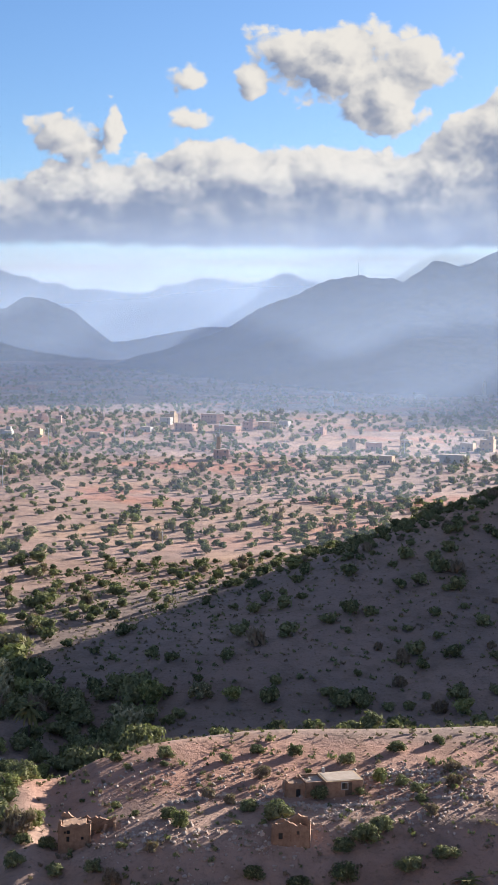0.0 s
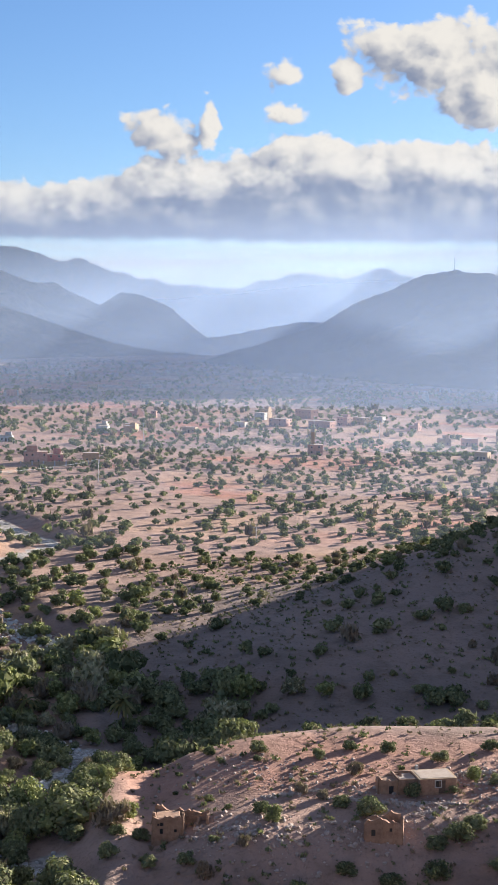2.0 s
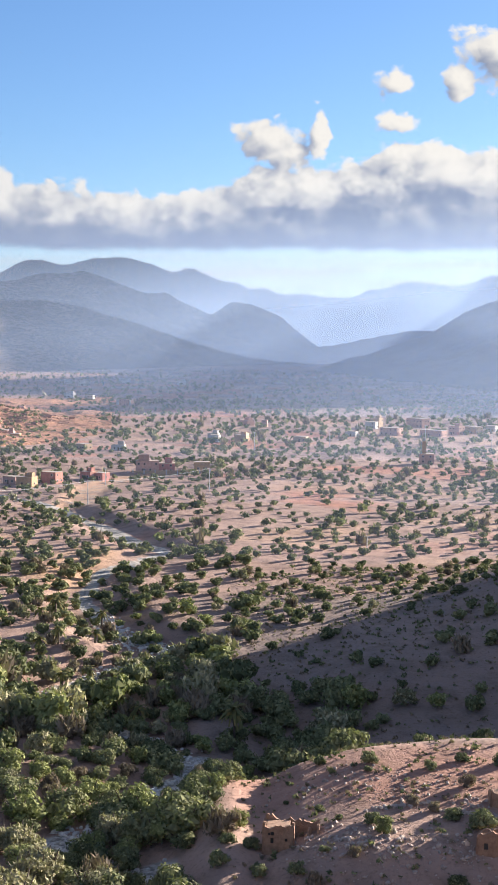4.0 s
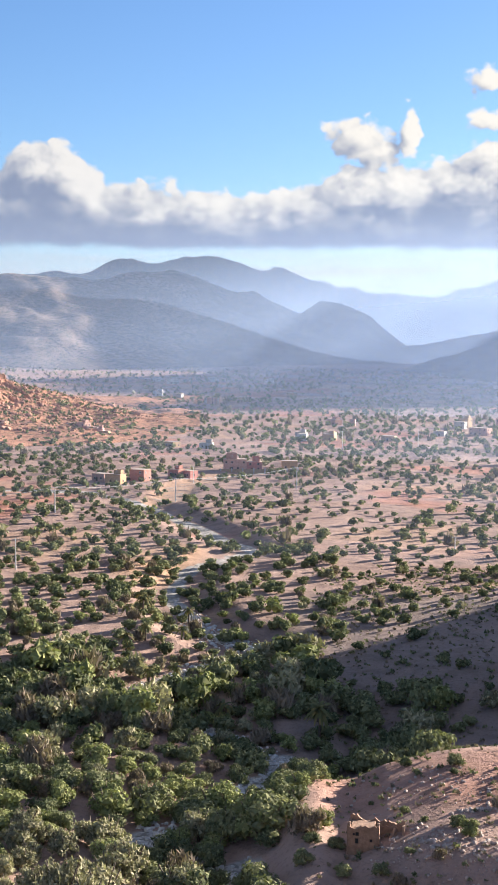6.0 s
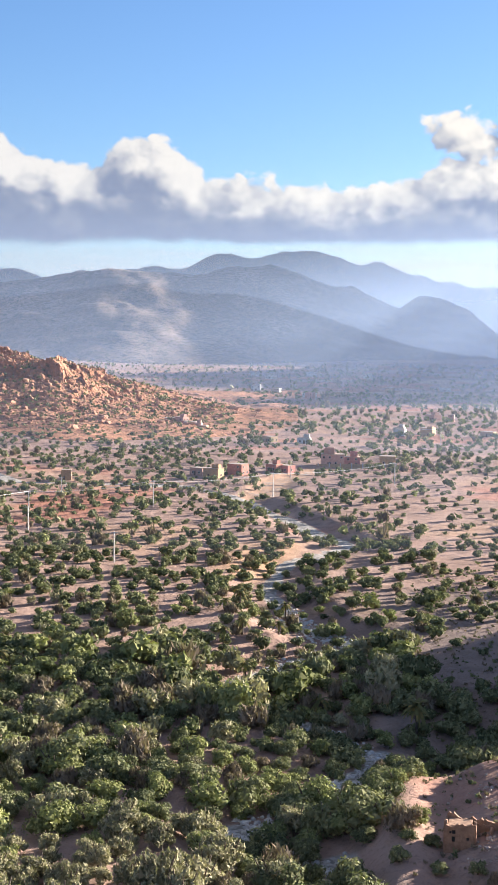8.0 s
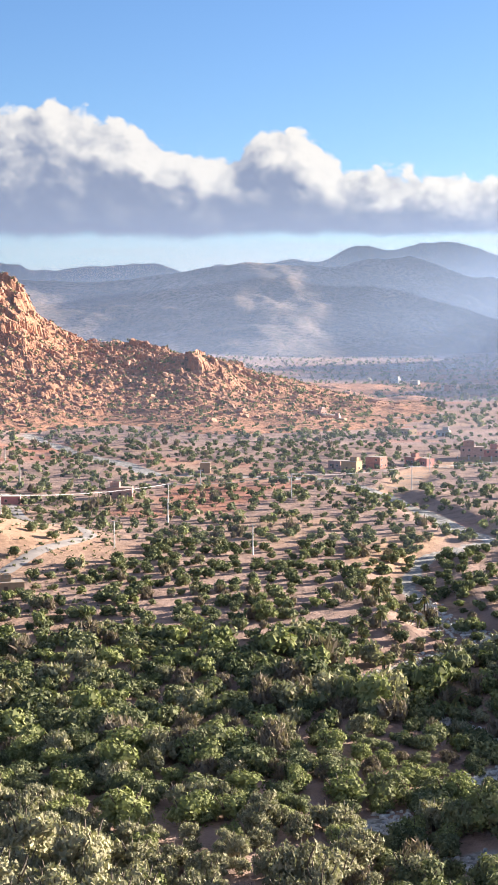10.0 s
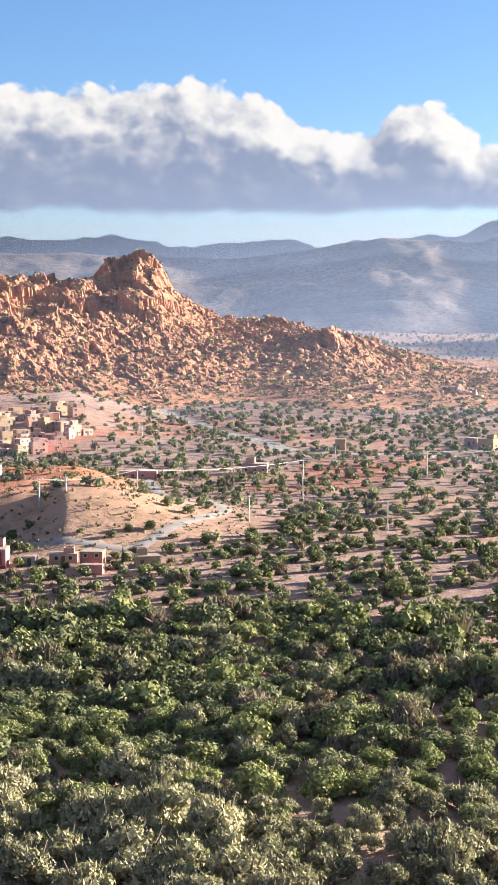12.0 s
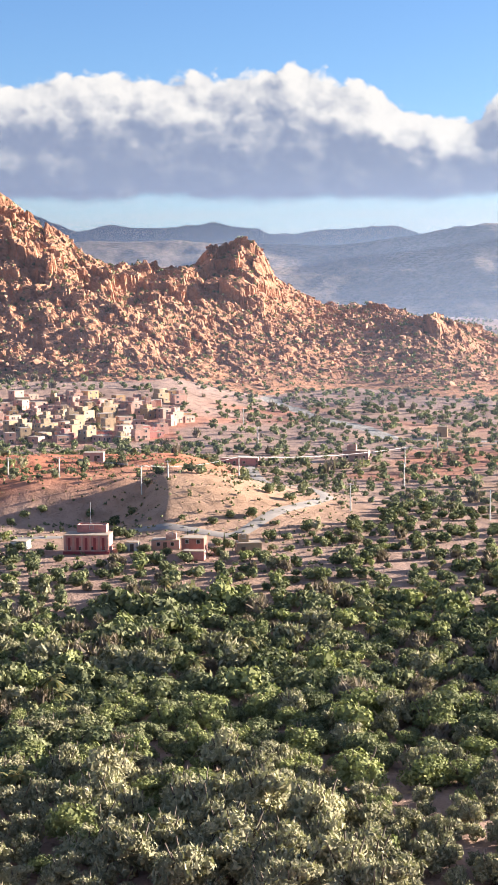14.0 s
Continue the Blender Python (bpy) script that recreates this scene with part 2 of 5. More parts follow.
ROCK = [(14.0, 1500, 0), (15.6, 1450, up_to(-2.95, 1450)), (17.4, 1400, up_to(-2.7, 1400)), (19.2, 1370, up_to(-2.26, 1370)), (20.9, 1350, up_to(-1.85, 1350)), (22.3, 1330, up_to(-1.4, 1330)),
        (23.4, 1330, up_to(-1.25, 1330)), (24.3, 1360, up_to(-1.0, 1360)), (25.6, 1400, up_to(-0.6, 1400)), (27.0, 1400, up_to(-0.6, 1400)), (28.4, 1380, up_to(-0.12, 1380)),
        (29.3, 1360, up_to(0.6, 1360)), (29.7, 1360, up_to(1.5, 1360)), (30.3, 1360, up_to(2.0, 1360)), (31.1, 1350, up_to(1.70, 1350)), (32.2, 1328, up_to(1.08, 1328)), (33.3, 1310, up_to(0.9, 1310)),
        (34.8, 1292, up_to(1.0, 1292)), (35.7, 1290, up_to(1.05, 1290)), (36.6, 1300, up_to(1.5, 1300)), (37.4, 1310, up_to(1.95, 1310)), (38.6, 1320, up_to(2.95, 1320)), (39.8, 1330, up_to(3.5, 1330)), (41.0, 1340, up_to(4.0, 1340)), (48.0, 1450, up_to(3.0, 1450)),
        (60.0, 1450, up_to(1.0, 1450))]
RIGHT = [(-70, 2300, 200), (-30, 2650, 205), (-14, 2650, 215), (-11.8, 2650, 255), (-9.6, 2650, up_to(3.64, 2650)), (-8.3, 2650, up_to(2.97, 2650)), (-7.1, 2650, up_to(3.12, 2650)),
         (-6.0, 2680, up_to(2.24, 2680)), (-4.3, 2720, up_to(2.41, 2720)), (-3.1, 2760, up_to(2.35, 2760)), (-1.7, 2800, up_to(1.8, 2800)), (-0.25, 2850, up_to(1.22, 2850)),
         (1.0, 2900, up_to(0.33, 2900)), (2.5, 2950, up_to(-0.24, 2950)), (4.0, 3000, up_to(-0.7, 3000)), (5.5, 3050, 10)]
LOW = [(-1.0, 3500, up_to(0.5, 3500)), (1.85, 3500, up_to(0.36, 3500)), (4.3, 3450, up_to(-0.15, 3450)), (6.5, 3400, up_to(-0.44, 3400)), (8.5, 3350, 10)]
DOME = [(4.5, 3600, 20), (5.8, 3600, up_to(0.05, 3600)), (6.8, 3600, up_to(0.92, 3600)), (8.0, 3600, up_to(1.38, 3600)), (8.8, 3600, up_to(1.38, 3600)), (9.6, 3550, up_to(0.97, 3550)),
        (10.5, 3500, up_to(1.36, 3500)), (11.4, 3450, up_to(1.84, 3450)), (12.2, 3400, up_to(1.9, 3400)), (13.4, 3350, up_to(2.33, 3350)), (14.7, 3300, up_to(2.7, 3300)), (16.0, 3300, up_to(2.65, 3300)),
        (17.1, 3250, up_to(2.29, 3250)), (18.9, 3200, up_to(2.38, 3200)), (20.8, 3200, up_to(2.45, 3200)), (22.0, 3200, up_to(2.3, 3200)), (23.4, 3250, up_to(2.0, 3250)), (26.7, 3300, up_to(1.68, 3300)),
        (29.3, 3300, up_to(1.76, 3300)), (33.5, 3300, up_to(1.95, 3300)), (36.8, 3300, up_to(1.92, 3300)), (45, 3300, up_to(1.8, 3300)), (60, 3300, up_to(1.5, 3300))]
BUTTRESS = [(28, 2900, 20), (24, 2900, up_to(0.6, 2900)), (19.5, 2880, up_to(1.98, 2880)), (17.8, 2840, up_to(1.57, 2840)), (16.45, 2800, up_to(1.04, 2800)), (14.2, 2700, up_to(-0.16, 2700)), (12.7, 2650, up_to(-0.59, 2650)), (11.2, 2600, 10)]
# crest right of heading -10 is unseen, raised to cast the valley's shadow
FAR = [(-50, 4300, 740), (-30, 4300, 735), (-27, 4300, 760), (-24, 4300, 790), (-20, 4300, 780), (-16, 4300, 640), (-13, 4300, 460), (-10.5, 4300, 330), (-8, 4300, 285), (-5, 4300, 240), (-2.2, 4300, up_to(2.17, 4300)), (-1.35, 4300, up_to(2.42, 4300)), (0.1, 4300, up_to(2.1, 4300)), (1.0, 4300, up_to(2.27, 4300)), (3.4, 4300, up_to(1.95, 4300)),
       (4.0, 4300, up_to(1.68, 4300)), (6.7, 4300, up_to(1.8, 4300)), (7.5, 4300, up_to(2.14, 4300)), (8.2, 4300, up_to(2.05, 4300)), (9.1, 4300, up_to(2.39, 4300)), (10.4, 4300, up_to(2.86, 4300)),
       (11.8, 4300, up_to(2.89, 4300)), (12.7, 4300, up_to(3.17, 4300)), (14.2, 4300, up_to(3.2, 4300)), (15.6, 4300, up_to(2.92, 4300)), (16.2, 4300, up_to(3.02, 4300)), (18.4, 4300, up_to(2.42, 4300)),
       (19.3, 4300, up_to(2.59, 4300)), (20.8, 4300, up_to(2.46, 4300)), (23.5, 4350, up_to(2.0, 4350)), (24.5, 4350, up_to(2.33, 4350)), (27.6, 4350, up_to(2.19, 4350)), (29.3, 4350, up_to(2.03, 4350)),
       (30.4, 4350, up_to(2.4, 4350)), (33.2, 4350, up_to(2.33, 4350)), (35.9, 4350, up_to(2.6, 4350)), (36.8, 4350, up_to(2.46, 4350)), (38.5, 4350, up_to(3.1, 4350)), (48, 4350, up_to(2.5, 4350)), (70, 4350, up_to(2, 4350))]


rock_height = mountain(ROCK, 440.0, 420.0, 0.5, 21)

# ---- materials ----
def material(name):
    m = bpy.data.materials.new(name)
    m.use_nodes = True
    g = Graph(m.node_tree)
    return m, g, g.nodes["Principled BSDF"]


def earth_material():
    m, g, p = material("dry earth")
    where = g.node("ShaderNodeNewGeometry", out=0)
    kind = g.node("ShaderNodeAttribute", out=0, attribute_name="soil")
    gravel, red, pale = (g.node("ShaderNodeSeparateColor", (kind,), k) for k in range(3))
    big, mid, fine = g.noise(where, 0.018, 5.0), g.noise(where, 0.16, 6.0, 0.6), g.noise(where, 1.3, 5.0, 0.65)
    base = g.mix(g.ramp(big, 0.35, 0.65), (0.30, 0.20, 0.162), (0.385, 0.265, 0.215))
    base = g.mix(red, base, (0.44, 0.165, 0.095))
    base = g.mix(pale, base, (0.45, 0.285, 0.18))
    # alpha share: shade of spur and knoll front, painted as greyer soil
    shade_share = g.node("ShaderNodeAttribute", out=3, attribute_name="soil")
    base = g.mix(shade_share, base, g.mix(mid, (0.16, 0.13, 0.12), (0.26, 0.205, 0.18)))
    stones = g.node("ShaderNodeTexVoronoi", {"Vector": where, "Scale": 1.1}, 1)
    tone = g.node("ShaderNodeSeparateColor", (stones,), 0)
    bed = g.mix(tone, (0.22, 0.205, 0.19), (0.50, 0.47, 0.43))
    base = g.mix(g.ramp(g.math("ADD", gravel, g.math("MULTIPLY", g.math("SUBTRACT", mid, 0.5), 0.9)), 0.35, 0.6), base, bed)
    base = g.mix(g.ramp(mid, 0.42, 0.68, 0.0, 0.55), base, g.mix(1.0, base, (0.50, 0.50, 0.47), "MULTIPLY"))
    base = g.mix(g.ramp(fine, 0.5, 0.72, 0.0, 0.5), base, g.mix(1.0, base, (0.45, 0.47, 0.42), "MULTIPLY"))
    g.put(p.inputs["Base Color"], base)
    p.inputs["Roughness"].default_value = 0.95
    p.inputs["Specular IOR Level"].default_value = 0.15
    hgt = g.math("ADD", g.math("MULTIPLY", mid, 1.4), g.math("MULTIPLY", fine, 0.5))
    g.put(p.inputs["Normal"], g.node("ShaderNodeBump", {"Strength": 0.7, "Distance": 1.0, "Height": hgt}))
    return m


def hill_material(name, dark, light, dots, size):
    """Bare slope with scattered scrub."""
    m, g, p = material(name)
    where = g.node("ShaderNodeNewGeometry", out=0)
    big, mid = g.noise(where, 0.006 / size, 6.0, 0.6), g.noise(where, 0.05 / size, 6.0, 0.6)
    base = g.mix(g.ramp(big, 0.35, 0.65), dark, light)
    base = g.mix(g.ramp(mid, 0.4, 0.7, 0.0, 0.5), base, g.mix(1.0, base, (0.6, 0.58, 0.55), "MULTIPLY"))
    spots = g.node("ShaderNodeTexVoronoi", {"Vector": where, "Scale": 0.11 / size, "Randomness": 1.0}, 0)
    base = g.mix(g.ramp(spots, 0.55, 0.30, 0.0, dots), base, (0.055, 0.06, 0.04))
    g.put(p.inputs["Base Color"], base)
    p.inputs["Roughness"].default_value = 0.95
    p.inputs["Specular IOR Level"].default_value = 0.1
    g.put(p.inputs["Normal"], g.node("ShaderNodeBump", {"Strength": 0.4, "Distance": 6.0 * size, "Height": mid}))
    return m


def rock_material():
    m, g, p = material("pink granite")
    where = g.node("ShaderNodeNewGeometry", out=0)
    up = g.node("ShaderNodeSeparateXYZ", (g.node("ShaderNodeNewGeometry", out=1),), 2)
    big, mid, fine = g.noise(where, 0.012, 5.0), g.noise(where, 0.07, 6.0, 0.65), g.noise(where, 0.4, 5.0, 0.6)
    stone = g.mix(g.ramp(mid, 0.35, 0.65), (0.29, 0.140, 0.080), (0.44, 0.225, 0.130))
    stone = g.mix(g.ramp(big, 0.4, 0.7, 0.0, 0.5), stone, (0.35, 0.185, 0.115))
    stone = g.mix(g.ramp(fine, 0.5, 0.8, 0.0, 0.5), stone, (0.18, 0.10, 0.07))
    scrub = g.node("ShaderNodeTexVoronoi", {"Vector": where, "Scale": 0.17}, 0)
    green = g.math("MULTIPLY", g.ramp(scrub, 0.42, 0.24), g.ramp(up, 0.55, 0.85))
    green = g.math("MULTIPLY", green, g.ramp(big, 0.3, 0.55, 0.25, 0.7))
    g.put(p.inputs["Base Color"], g.mix(green, stone, (0.06, 0.06, 0.035)))
    p.inputs["Roughness"].default_value = 0.9
    p.inputs["Specular IOR Level"].default_value = 0.2
    hgt = g.math("ADD", mid, g.math("MULTIPLY", fine, 0.3))
    g.put(p.inputs["Normal"], g.node("ShaderNodeBump", {"Strength": 0.9, "Distance": 5.0, "Height": hgt}))
    return m


def leaf_material(name, dark, light, tip, passing=0.16):
    """Foliage; each tree has its own tone and each clump its own shade."""
    m, g, p = material(name)
    tone = g.node("ShaderNodeAttribute", out=2, attribute_name="tone")
    one = g.node("ShaderNodeObjectInfo", out=5)
    each = g.math("FRACT", g.math("ADD", tone, one))
    clump = g.node("ShaderNodeNewGeometry", out=8)
    col = g.mix(each, dark, light)
    col = g.mix(g.ramp(clump, 0.45, 1.0, 0.0, 0.5), col, tip)
    g.put(p.inputs["Base Color"], col)
    p.inputs["Roughness"].default_value = 0.95
    p.inputs["Specular IOR Level"].default_value = 0.08
    glow = g.node("ShaderNodeBsdfTranslucent", {"Color": g.mix(1.0, col, (1.05, 1.18, 0.7), "MULTIPLY")})
    out = g.nodes["Material Output"]
    g.put(out.inputs[0], g.node("ShaderNodeMixShader", (passing, p.outputs[0], glow)))
    return m


def plain_material(name, a, b, scale=2.0, roughness=0.9, bump=0.3, metal=0.0):
    m, g, p = material(name)
    where = g.node("ShaderNodeTexCoord", out=3)
    n, f = g.noise(where, scale, 6.0, 0.6), g.noise(where, scale * 9, 3.0)
    col = g.mix(g.ramp(n, 0.3, 0.7), a, b)
    tint = g.node("ShaderNodeObjectInfo", out=5)
    col = g.mix(1.0, col, g.mix(tint, (0.86, 0.86, 0.86), (1.1, 1.1, 1.1)), "MULTIPLY")
    g.put(p.inputs["Base Color"], g.mix(g.ramp(f, 0.5, 0.8, 0.0, 0.4), col, g.mix(1.0, col, (0.6, 0.6, 0.6), "MULTIPLY")))
    p.inputs["Roughness"].default_value, p.inputs["Metallic"].default_value = roughness, metal
    g.put(p.inputs["Normal"], g.node("ShaderNodeBump", {"Strength": bump, "Distance": 0.1, "Height": g.math("ADD", n, f)}))
    return m


def haze_sheet_material(name, thick, top):
    """Upright sheet standing in for haze: lets most light through, scatters the rest."""
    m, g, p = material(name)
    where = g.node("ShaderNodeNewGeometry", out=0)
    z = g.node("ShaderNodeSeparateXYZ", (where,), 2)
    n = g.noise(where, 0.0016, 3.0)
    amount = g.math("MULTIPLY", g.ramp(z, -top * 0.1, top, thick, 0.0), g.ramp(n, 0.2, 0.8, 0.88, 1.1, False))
    # laid on thicker towards the sun's side, where the air glows
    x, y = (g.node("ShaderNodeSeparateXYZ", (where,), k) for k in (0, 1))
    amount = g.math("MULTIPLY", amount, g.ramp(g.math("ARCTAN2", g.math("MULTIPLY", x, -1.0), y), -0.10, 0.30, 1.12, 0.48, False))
    haze_tint = g.node("ShaderNodeMixShader", (0.5, g.node("ShaderNodeBsdfDiffuse", ((0.43, 0.58, 0.86, 1),)), g.node("ShaderNodeBsdfTranslucent", ((0.43, 0.58, 0.86, 1),))))
    g.put(g.nodes["Material Output"].inputs[0], g.node("ShaderNodeMixShader", (amount, g.node("ShaderNodeBsdfTransparent"), haze_tint)))
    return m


EARTH = earth_material()
ROCKY = rock_material()
HILL_RIGHT = hill_material("dark slope", (0.12, 0.095, 0.08), (0.17, 0.13, 0.11), 0.6, 1.0)
HILL_DOME = hill_material("scrubby slope", (0.12, 0.09, 0.075), (0.24, 0.18, 0.142), 0.8, 1.0)
HILL_FAR = hill_material("far slope", (0.12, 0.11, 0.11), (0.16, 0.14, 0.13), 0.3, 2.0)
LEAF_ARGAN = leaf_material("argan leaves", (0.075, 0.092, 0.05), (0.175, 0.185, 0.10), (0.37, 0.365, 0.20))
LEAF_OLIVE = leaf_material("olive leaves", (0.155, 0.152, 0.095), (0.31, 0.29, 0.185), (0.58, 0.53, 0.36))
LEAF_FRESH = leaf_material("fresh leaves", (0.13, 0.15, 0.065), (0.23, 0.245, 0.105), (0.47, 0.47, 0.22))
LEAF_DRY = leaf_material("dry twigs", (0.15, 0.12, 0.09), (0.22, 0.18, 0.14), (0.30, 0.25, 0.19))
LEAF_PALM = leaf_material("palm fronds", (0.085, 0.095, 0.045), (0.13, 0.13, 0.06), (0.30, 0.21, 0.08))
BARK = plain_material("bark", (0.07, 0.052, 0.04), (0.14, 0.11, 0.085), 3.0)


# ---- meshes ----
def mesh_of(name, verts, faces, mats=(), smooth=False):
    me = bpy.data.meshes.new(name)
    verts, faces = np.asarray(verts, np.float32), np.asarray(faces, np.int32)
    me.vertices.add(len(verts))
    me.vertices.foreach_set("co", verts.ravel())
    n = faces.shape[1]
    me.loops.add(faces.size)
    me.loops.foreach_set("vertex_index", faces.ravel())
    me.polygons.add(len(faces))
    me.polygons.foreach_set("loop_start", np.arange(0, faces.size, n, dtype=np.int32))
    me.polygons.foreach_set("use_smooth", np.full(len(faces), smooth))
    me.update(calc_edges=True)
    for m in mats:
        me.materials.append(m)
    return me


def sheet(name, heads, dists, height, mat, smooth=True):
    """A sheet of land on rays and rings round the viewpoint."""
    a, r = np.meshgrid(np.radians(heads), dists, indexing="ij")
    x, y = -np.sin(a) * r, np.cos(a) * r
    z = height(x, y)
    n, k = a.shape
    i = np.arange(n * k).reshape(n, k)
    faces = np.stack([i[:-1, :-1], i[:-1, 1:], i[1:, 1:], i[1:, :-1]], -1).reshape(-1, 4)
    me = mesh_of(name, np.stack([x, y, z], -1).reshape(-1, 3), faces, (mat,), smooth)
    return new(name, me), x.ravel(), y.ravel()


def rings(lo, hi, step):
    out = [lo]
    while out[-1] < hi:
        out.append(out[-1] * step)
    return np.array(out)


# ---- ground ----
heads = np.concatenate([np.arange(-180, -75, 5), np.arange(-75, -12, 1.0), np.arange(-12, 43, 0.15), np.arange(43, 181, 4)])
heads[-1] = 180
dists = np.concatenate([np.linspace(0.01, 150, 30), rings(156, 4850, 1.0108)])


def soils(x, y):
    """Shares of river gravel, red soil, pale soil and grey soil darkened for painted shade."""
    a, r = polar(x, y)
    wide = 2.2 + 3.6 * rough(x, y, 26, 2, 31) + 0.8 * np.exp(-(((y - 450) / 40) ** 2)) + 1.5 * fade(y, 520, 620)
    gravel = fade(off_line(x, y, RIVER), wide + 3, wide - 1) * (0.55 + 0.6 * grain(x / 9, y / 9, 37))
    for px, py, pr in ((-62, 223.5, 4.5), (-55, 249, 4.0), (-47, 271, 4.2), (-44, 214, 3.5), (-90, 313, 3.5)):
        gravel = np.maximum(gravel, 1.1 * np.exp(-(((x - px) / pr) ** 2) - ((y - py) / (pr * 1.2)) ** 2))
    gravel = np.maximum(gravel, 0.4 * fade(off_line(x, y, WASH), 12, 5))
    red = fade(rough(x, y, 60, 3, 41), 0.12, 0.45) * fade(r, 480, 560) * 0.6
    red = np.maximum(red, 0.32 * fade(a, 9.5, 8) * fade(r, 220, 236) * fade(r, 275, 262) * (0.6 + 0.6 * rough(x, y, 18, 3, 47)))
    red = np.maximum(red, 0.95 * fade(r + 6 * rough(x, y, 20, 3, 13), 472, 484) * fade(r, 640, 570) * fade(a, 29.8, 31.8))
    pale = fade(rough(x, y, 60, 3, 45), 0.1, 0.5) * 0.5 * fade(r, 300, 400)
    pale = np.maximum(pale * (a < 31), 0.75 * np.exp(-(((x + 245) / 45) ** 2) - ((y - 405) / 55) ** 2))
    pale = np.maximum(pale, 0.8 * fade(off_line(x, y, [(-122, 440), (-126, 492)]), 16, 6))
    pale = np.maximum(pale, 0.7 * fade(off_line(x, y, ROAD), 5, 2.5))
    pale = np.maximum(pale, 0.8 * fade(off_line(x, y, WASH), 15, 6))
    pale = np.maximum(pale, fade(off_line(x, y, [(18, 602), (38, 606)]), 6, 3))
    pale = np.maximum(pale, 0.7 * fade(off_line(x, y, TRACK), 3.2, 1.2))
    # greyer soil painted in for the shade, leaving out the sunlit knoll top
    grey = fade(a, 13, 9) * fade(r, 440, 400) * np.maximum(fade(r, 250, 262), fade(r, 214, 202)) * (0.75 + 0.25 * rough(x, y, 22, 3, 53))
    return gravel, red * (1 - pale * 0.6), pale, grey


ground, gx, gy = sheet("ground", heads, dists, land, EARTH)
tint = ground.data.color_attributes.new("soil", "FLOAT_COLOR", "POINT")
gr, rd, pl, shd = soils(gx, gy)
tint.data.foreach_set("color", np.stack([gr, rd, pl, shd], -1).astype(np.float32).ravel())
tagged(ground, "dry reddish earth valley floor with gravel river bed and painted-in slope shade", "ground", kind="structure")


def slabs(x, y, size, seed, tilt):
    """Tilted facets of jointed rock: each cell has a height and a lean of its own."""
    x, y = x / size, y / size
    ix, iy = np.floor(x), np.floor(y)
    best, out = np.full(np.shape(x), 9.0), np.zeros(np.shape(x))
    for i in (-1, 0, 1):
        for j in (-1, 0, 1):
            u, v = lattice(ix + i, iy + j, seed), lattice(ix + i, iy + j, seed + 1)
            dx, dy = x - ix - i - u, y - iy - j - v
            d = dx * dx + dy * dy
            h = lattice(ix + i, iy + j, seed + 2) - 0.5 + tilt * (dx * (lattice(ix + i, iy + j, seed + 3) - 0.5) + dy * (lattice(ix + i, iy + j, seed + 4) - 0.7)) - 0.25 * d
            out = np.where(d < best, h, out)
            best = np.minimum(best, d)
    return out


def crag(x, y):
    """The granite mountain: buttresses and jointed slabs above, heaped boulders below."""
    z = rock_height(x, y)
    a, r = polar(x, y)
    amount = np.clip((z - 6) / 30, 0, 1)
    cliff = fade(a, 27.5, 30.5) * fade(z, 42, 80)
    t, d = np.radians(a) * 1300, r * 0.62
    t, d = t + 7 * rough(x, y, 34, 3, 63), d + 7 * rough(x, y, 34, 3, 64)
    z = z + amount * 4 * rough(x, y, 110, 3, 66)
    z = z + cliff * (11 * slabs(t, d, 30, 165, 1.2) + 7 * slabs(t + 9, d, 13, 175, 1.2) + 8 * (ridged(t, d * 0.35, 46, 2, 72) - 0.7))
    z = z + amount * (1 - 0.75 * cliff) * (5.0 * slabs(t, d, 24, 185, 1.0) + 3.2 * slabs(x, y, 10, 195, 1.0)) + amount * 2.0 * slabs(x, y, 5.2, 205, 0.9)
    knob = np.exp(-(((a - 22.9) / 1.1) ** 2) - ((r - 1240) / 45) ** 2)
    return z + knob * (16 + 12 * slabs(t, d, 15, 215, 1.2))


granite, _, _ = sheet("rocky_mountain", np.concatenate([np.arange(13.5, 42, 0.065), np.arange(42, 54, 0.5)]), np.concatenate([np.arange(870, 1480, 2.7), np.arange(1480, 1800, 16)]), crag, ROCKY, False)
tagged(granite, "craggy pink granite mountain with scattered scrub", "mountain")
right, _, _ = sheet("backlit_mountain", np.concatenate([np.arange(-70, -11, 1.5), np.arange(-11, 6, 0.12)]), np.arange(1650, 3250, 16), mountain(RIGHT, 950.0, 420.0, 0.7, 101), HILL_RIGHT)
tagged(right, "dark backlit mountain ridge in blue haze", "mountain")
dome, _, _ = sheet("scrubby_mountain", np.arange(4, 60, 0.16), np.arange(2350, 4000, 14), lambda x, y: np.maximum(mountain(DOME, 800.0, 500.0, 0.65, 131)(x, y), mountain(BUTTRESS, 380.0, 300.0, 0.9, 141)(x, y)), HILL_DOME)
tagged(dome, "broad rounded brown mountain dotted with scrub", "mountain")
low, _, _ = sheet("low_ridge", np.arange(-1.5, 9, 0.15), np.arange(3100, 3700, 15), mountain(LOW, 300.0, 200.0, 0.4, 151), HILL_RIGHT)
tagged(low, "low hazy ridge at the head of the valley", "hill")
far, _, _ = sheet("far_range", np.arange(-50, 70, 0.2), np.arange(3700, 4700, 25), mountain(FAR, 550.0, 300.0, 1.0, 171), HILL_FAR)
tagged(far, "pale blue distant mountain range, unseen right end raised to cast shade", "mountain", kind="structure")

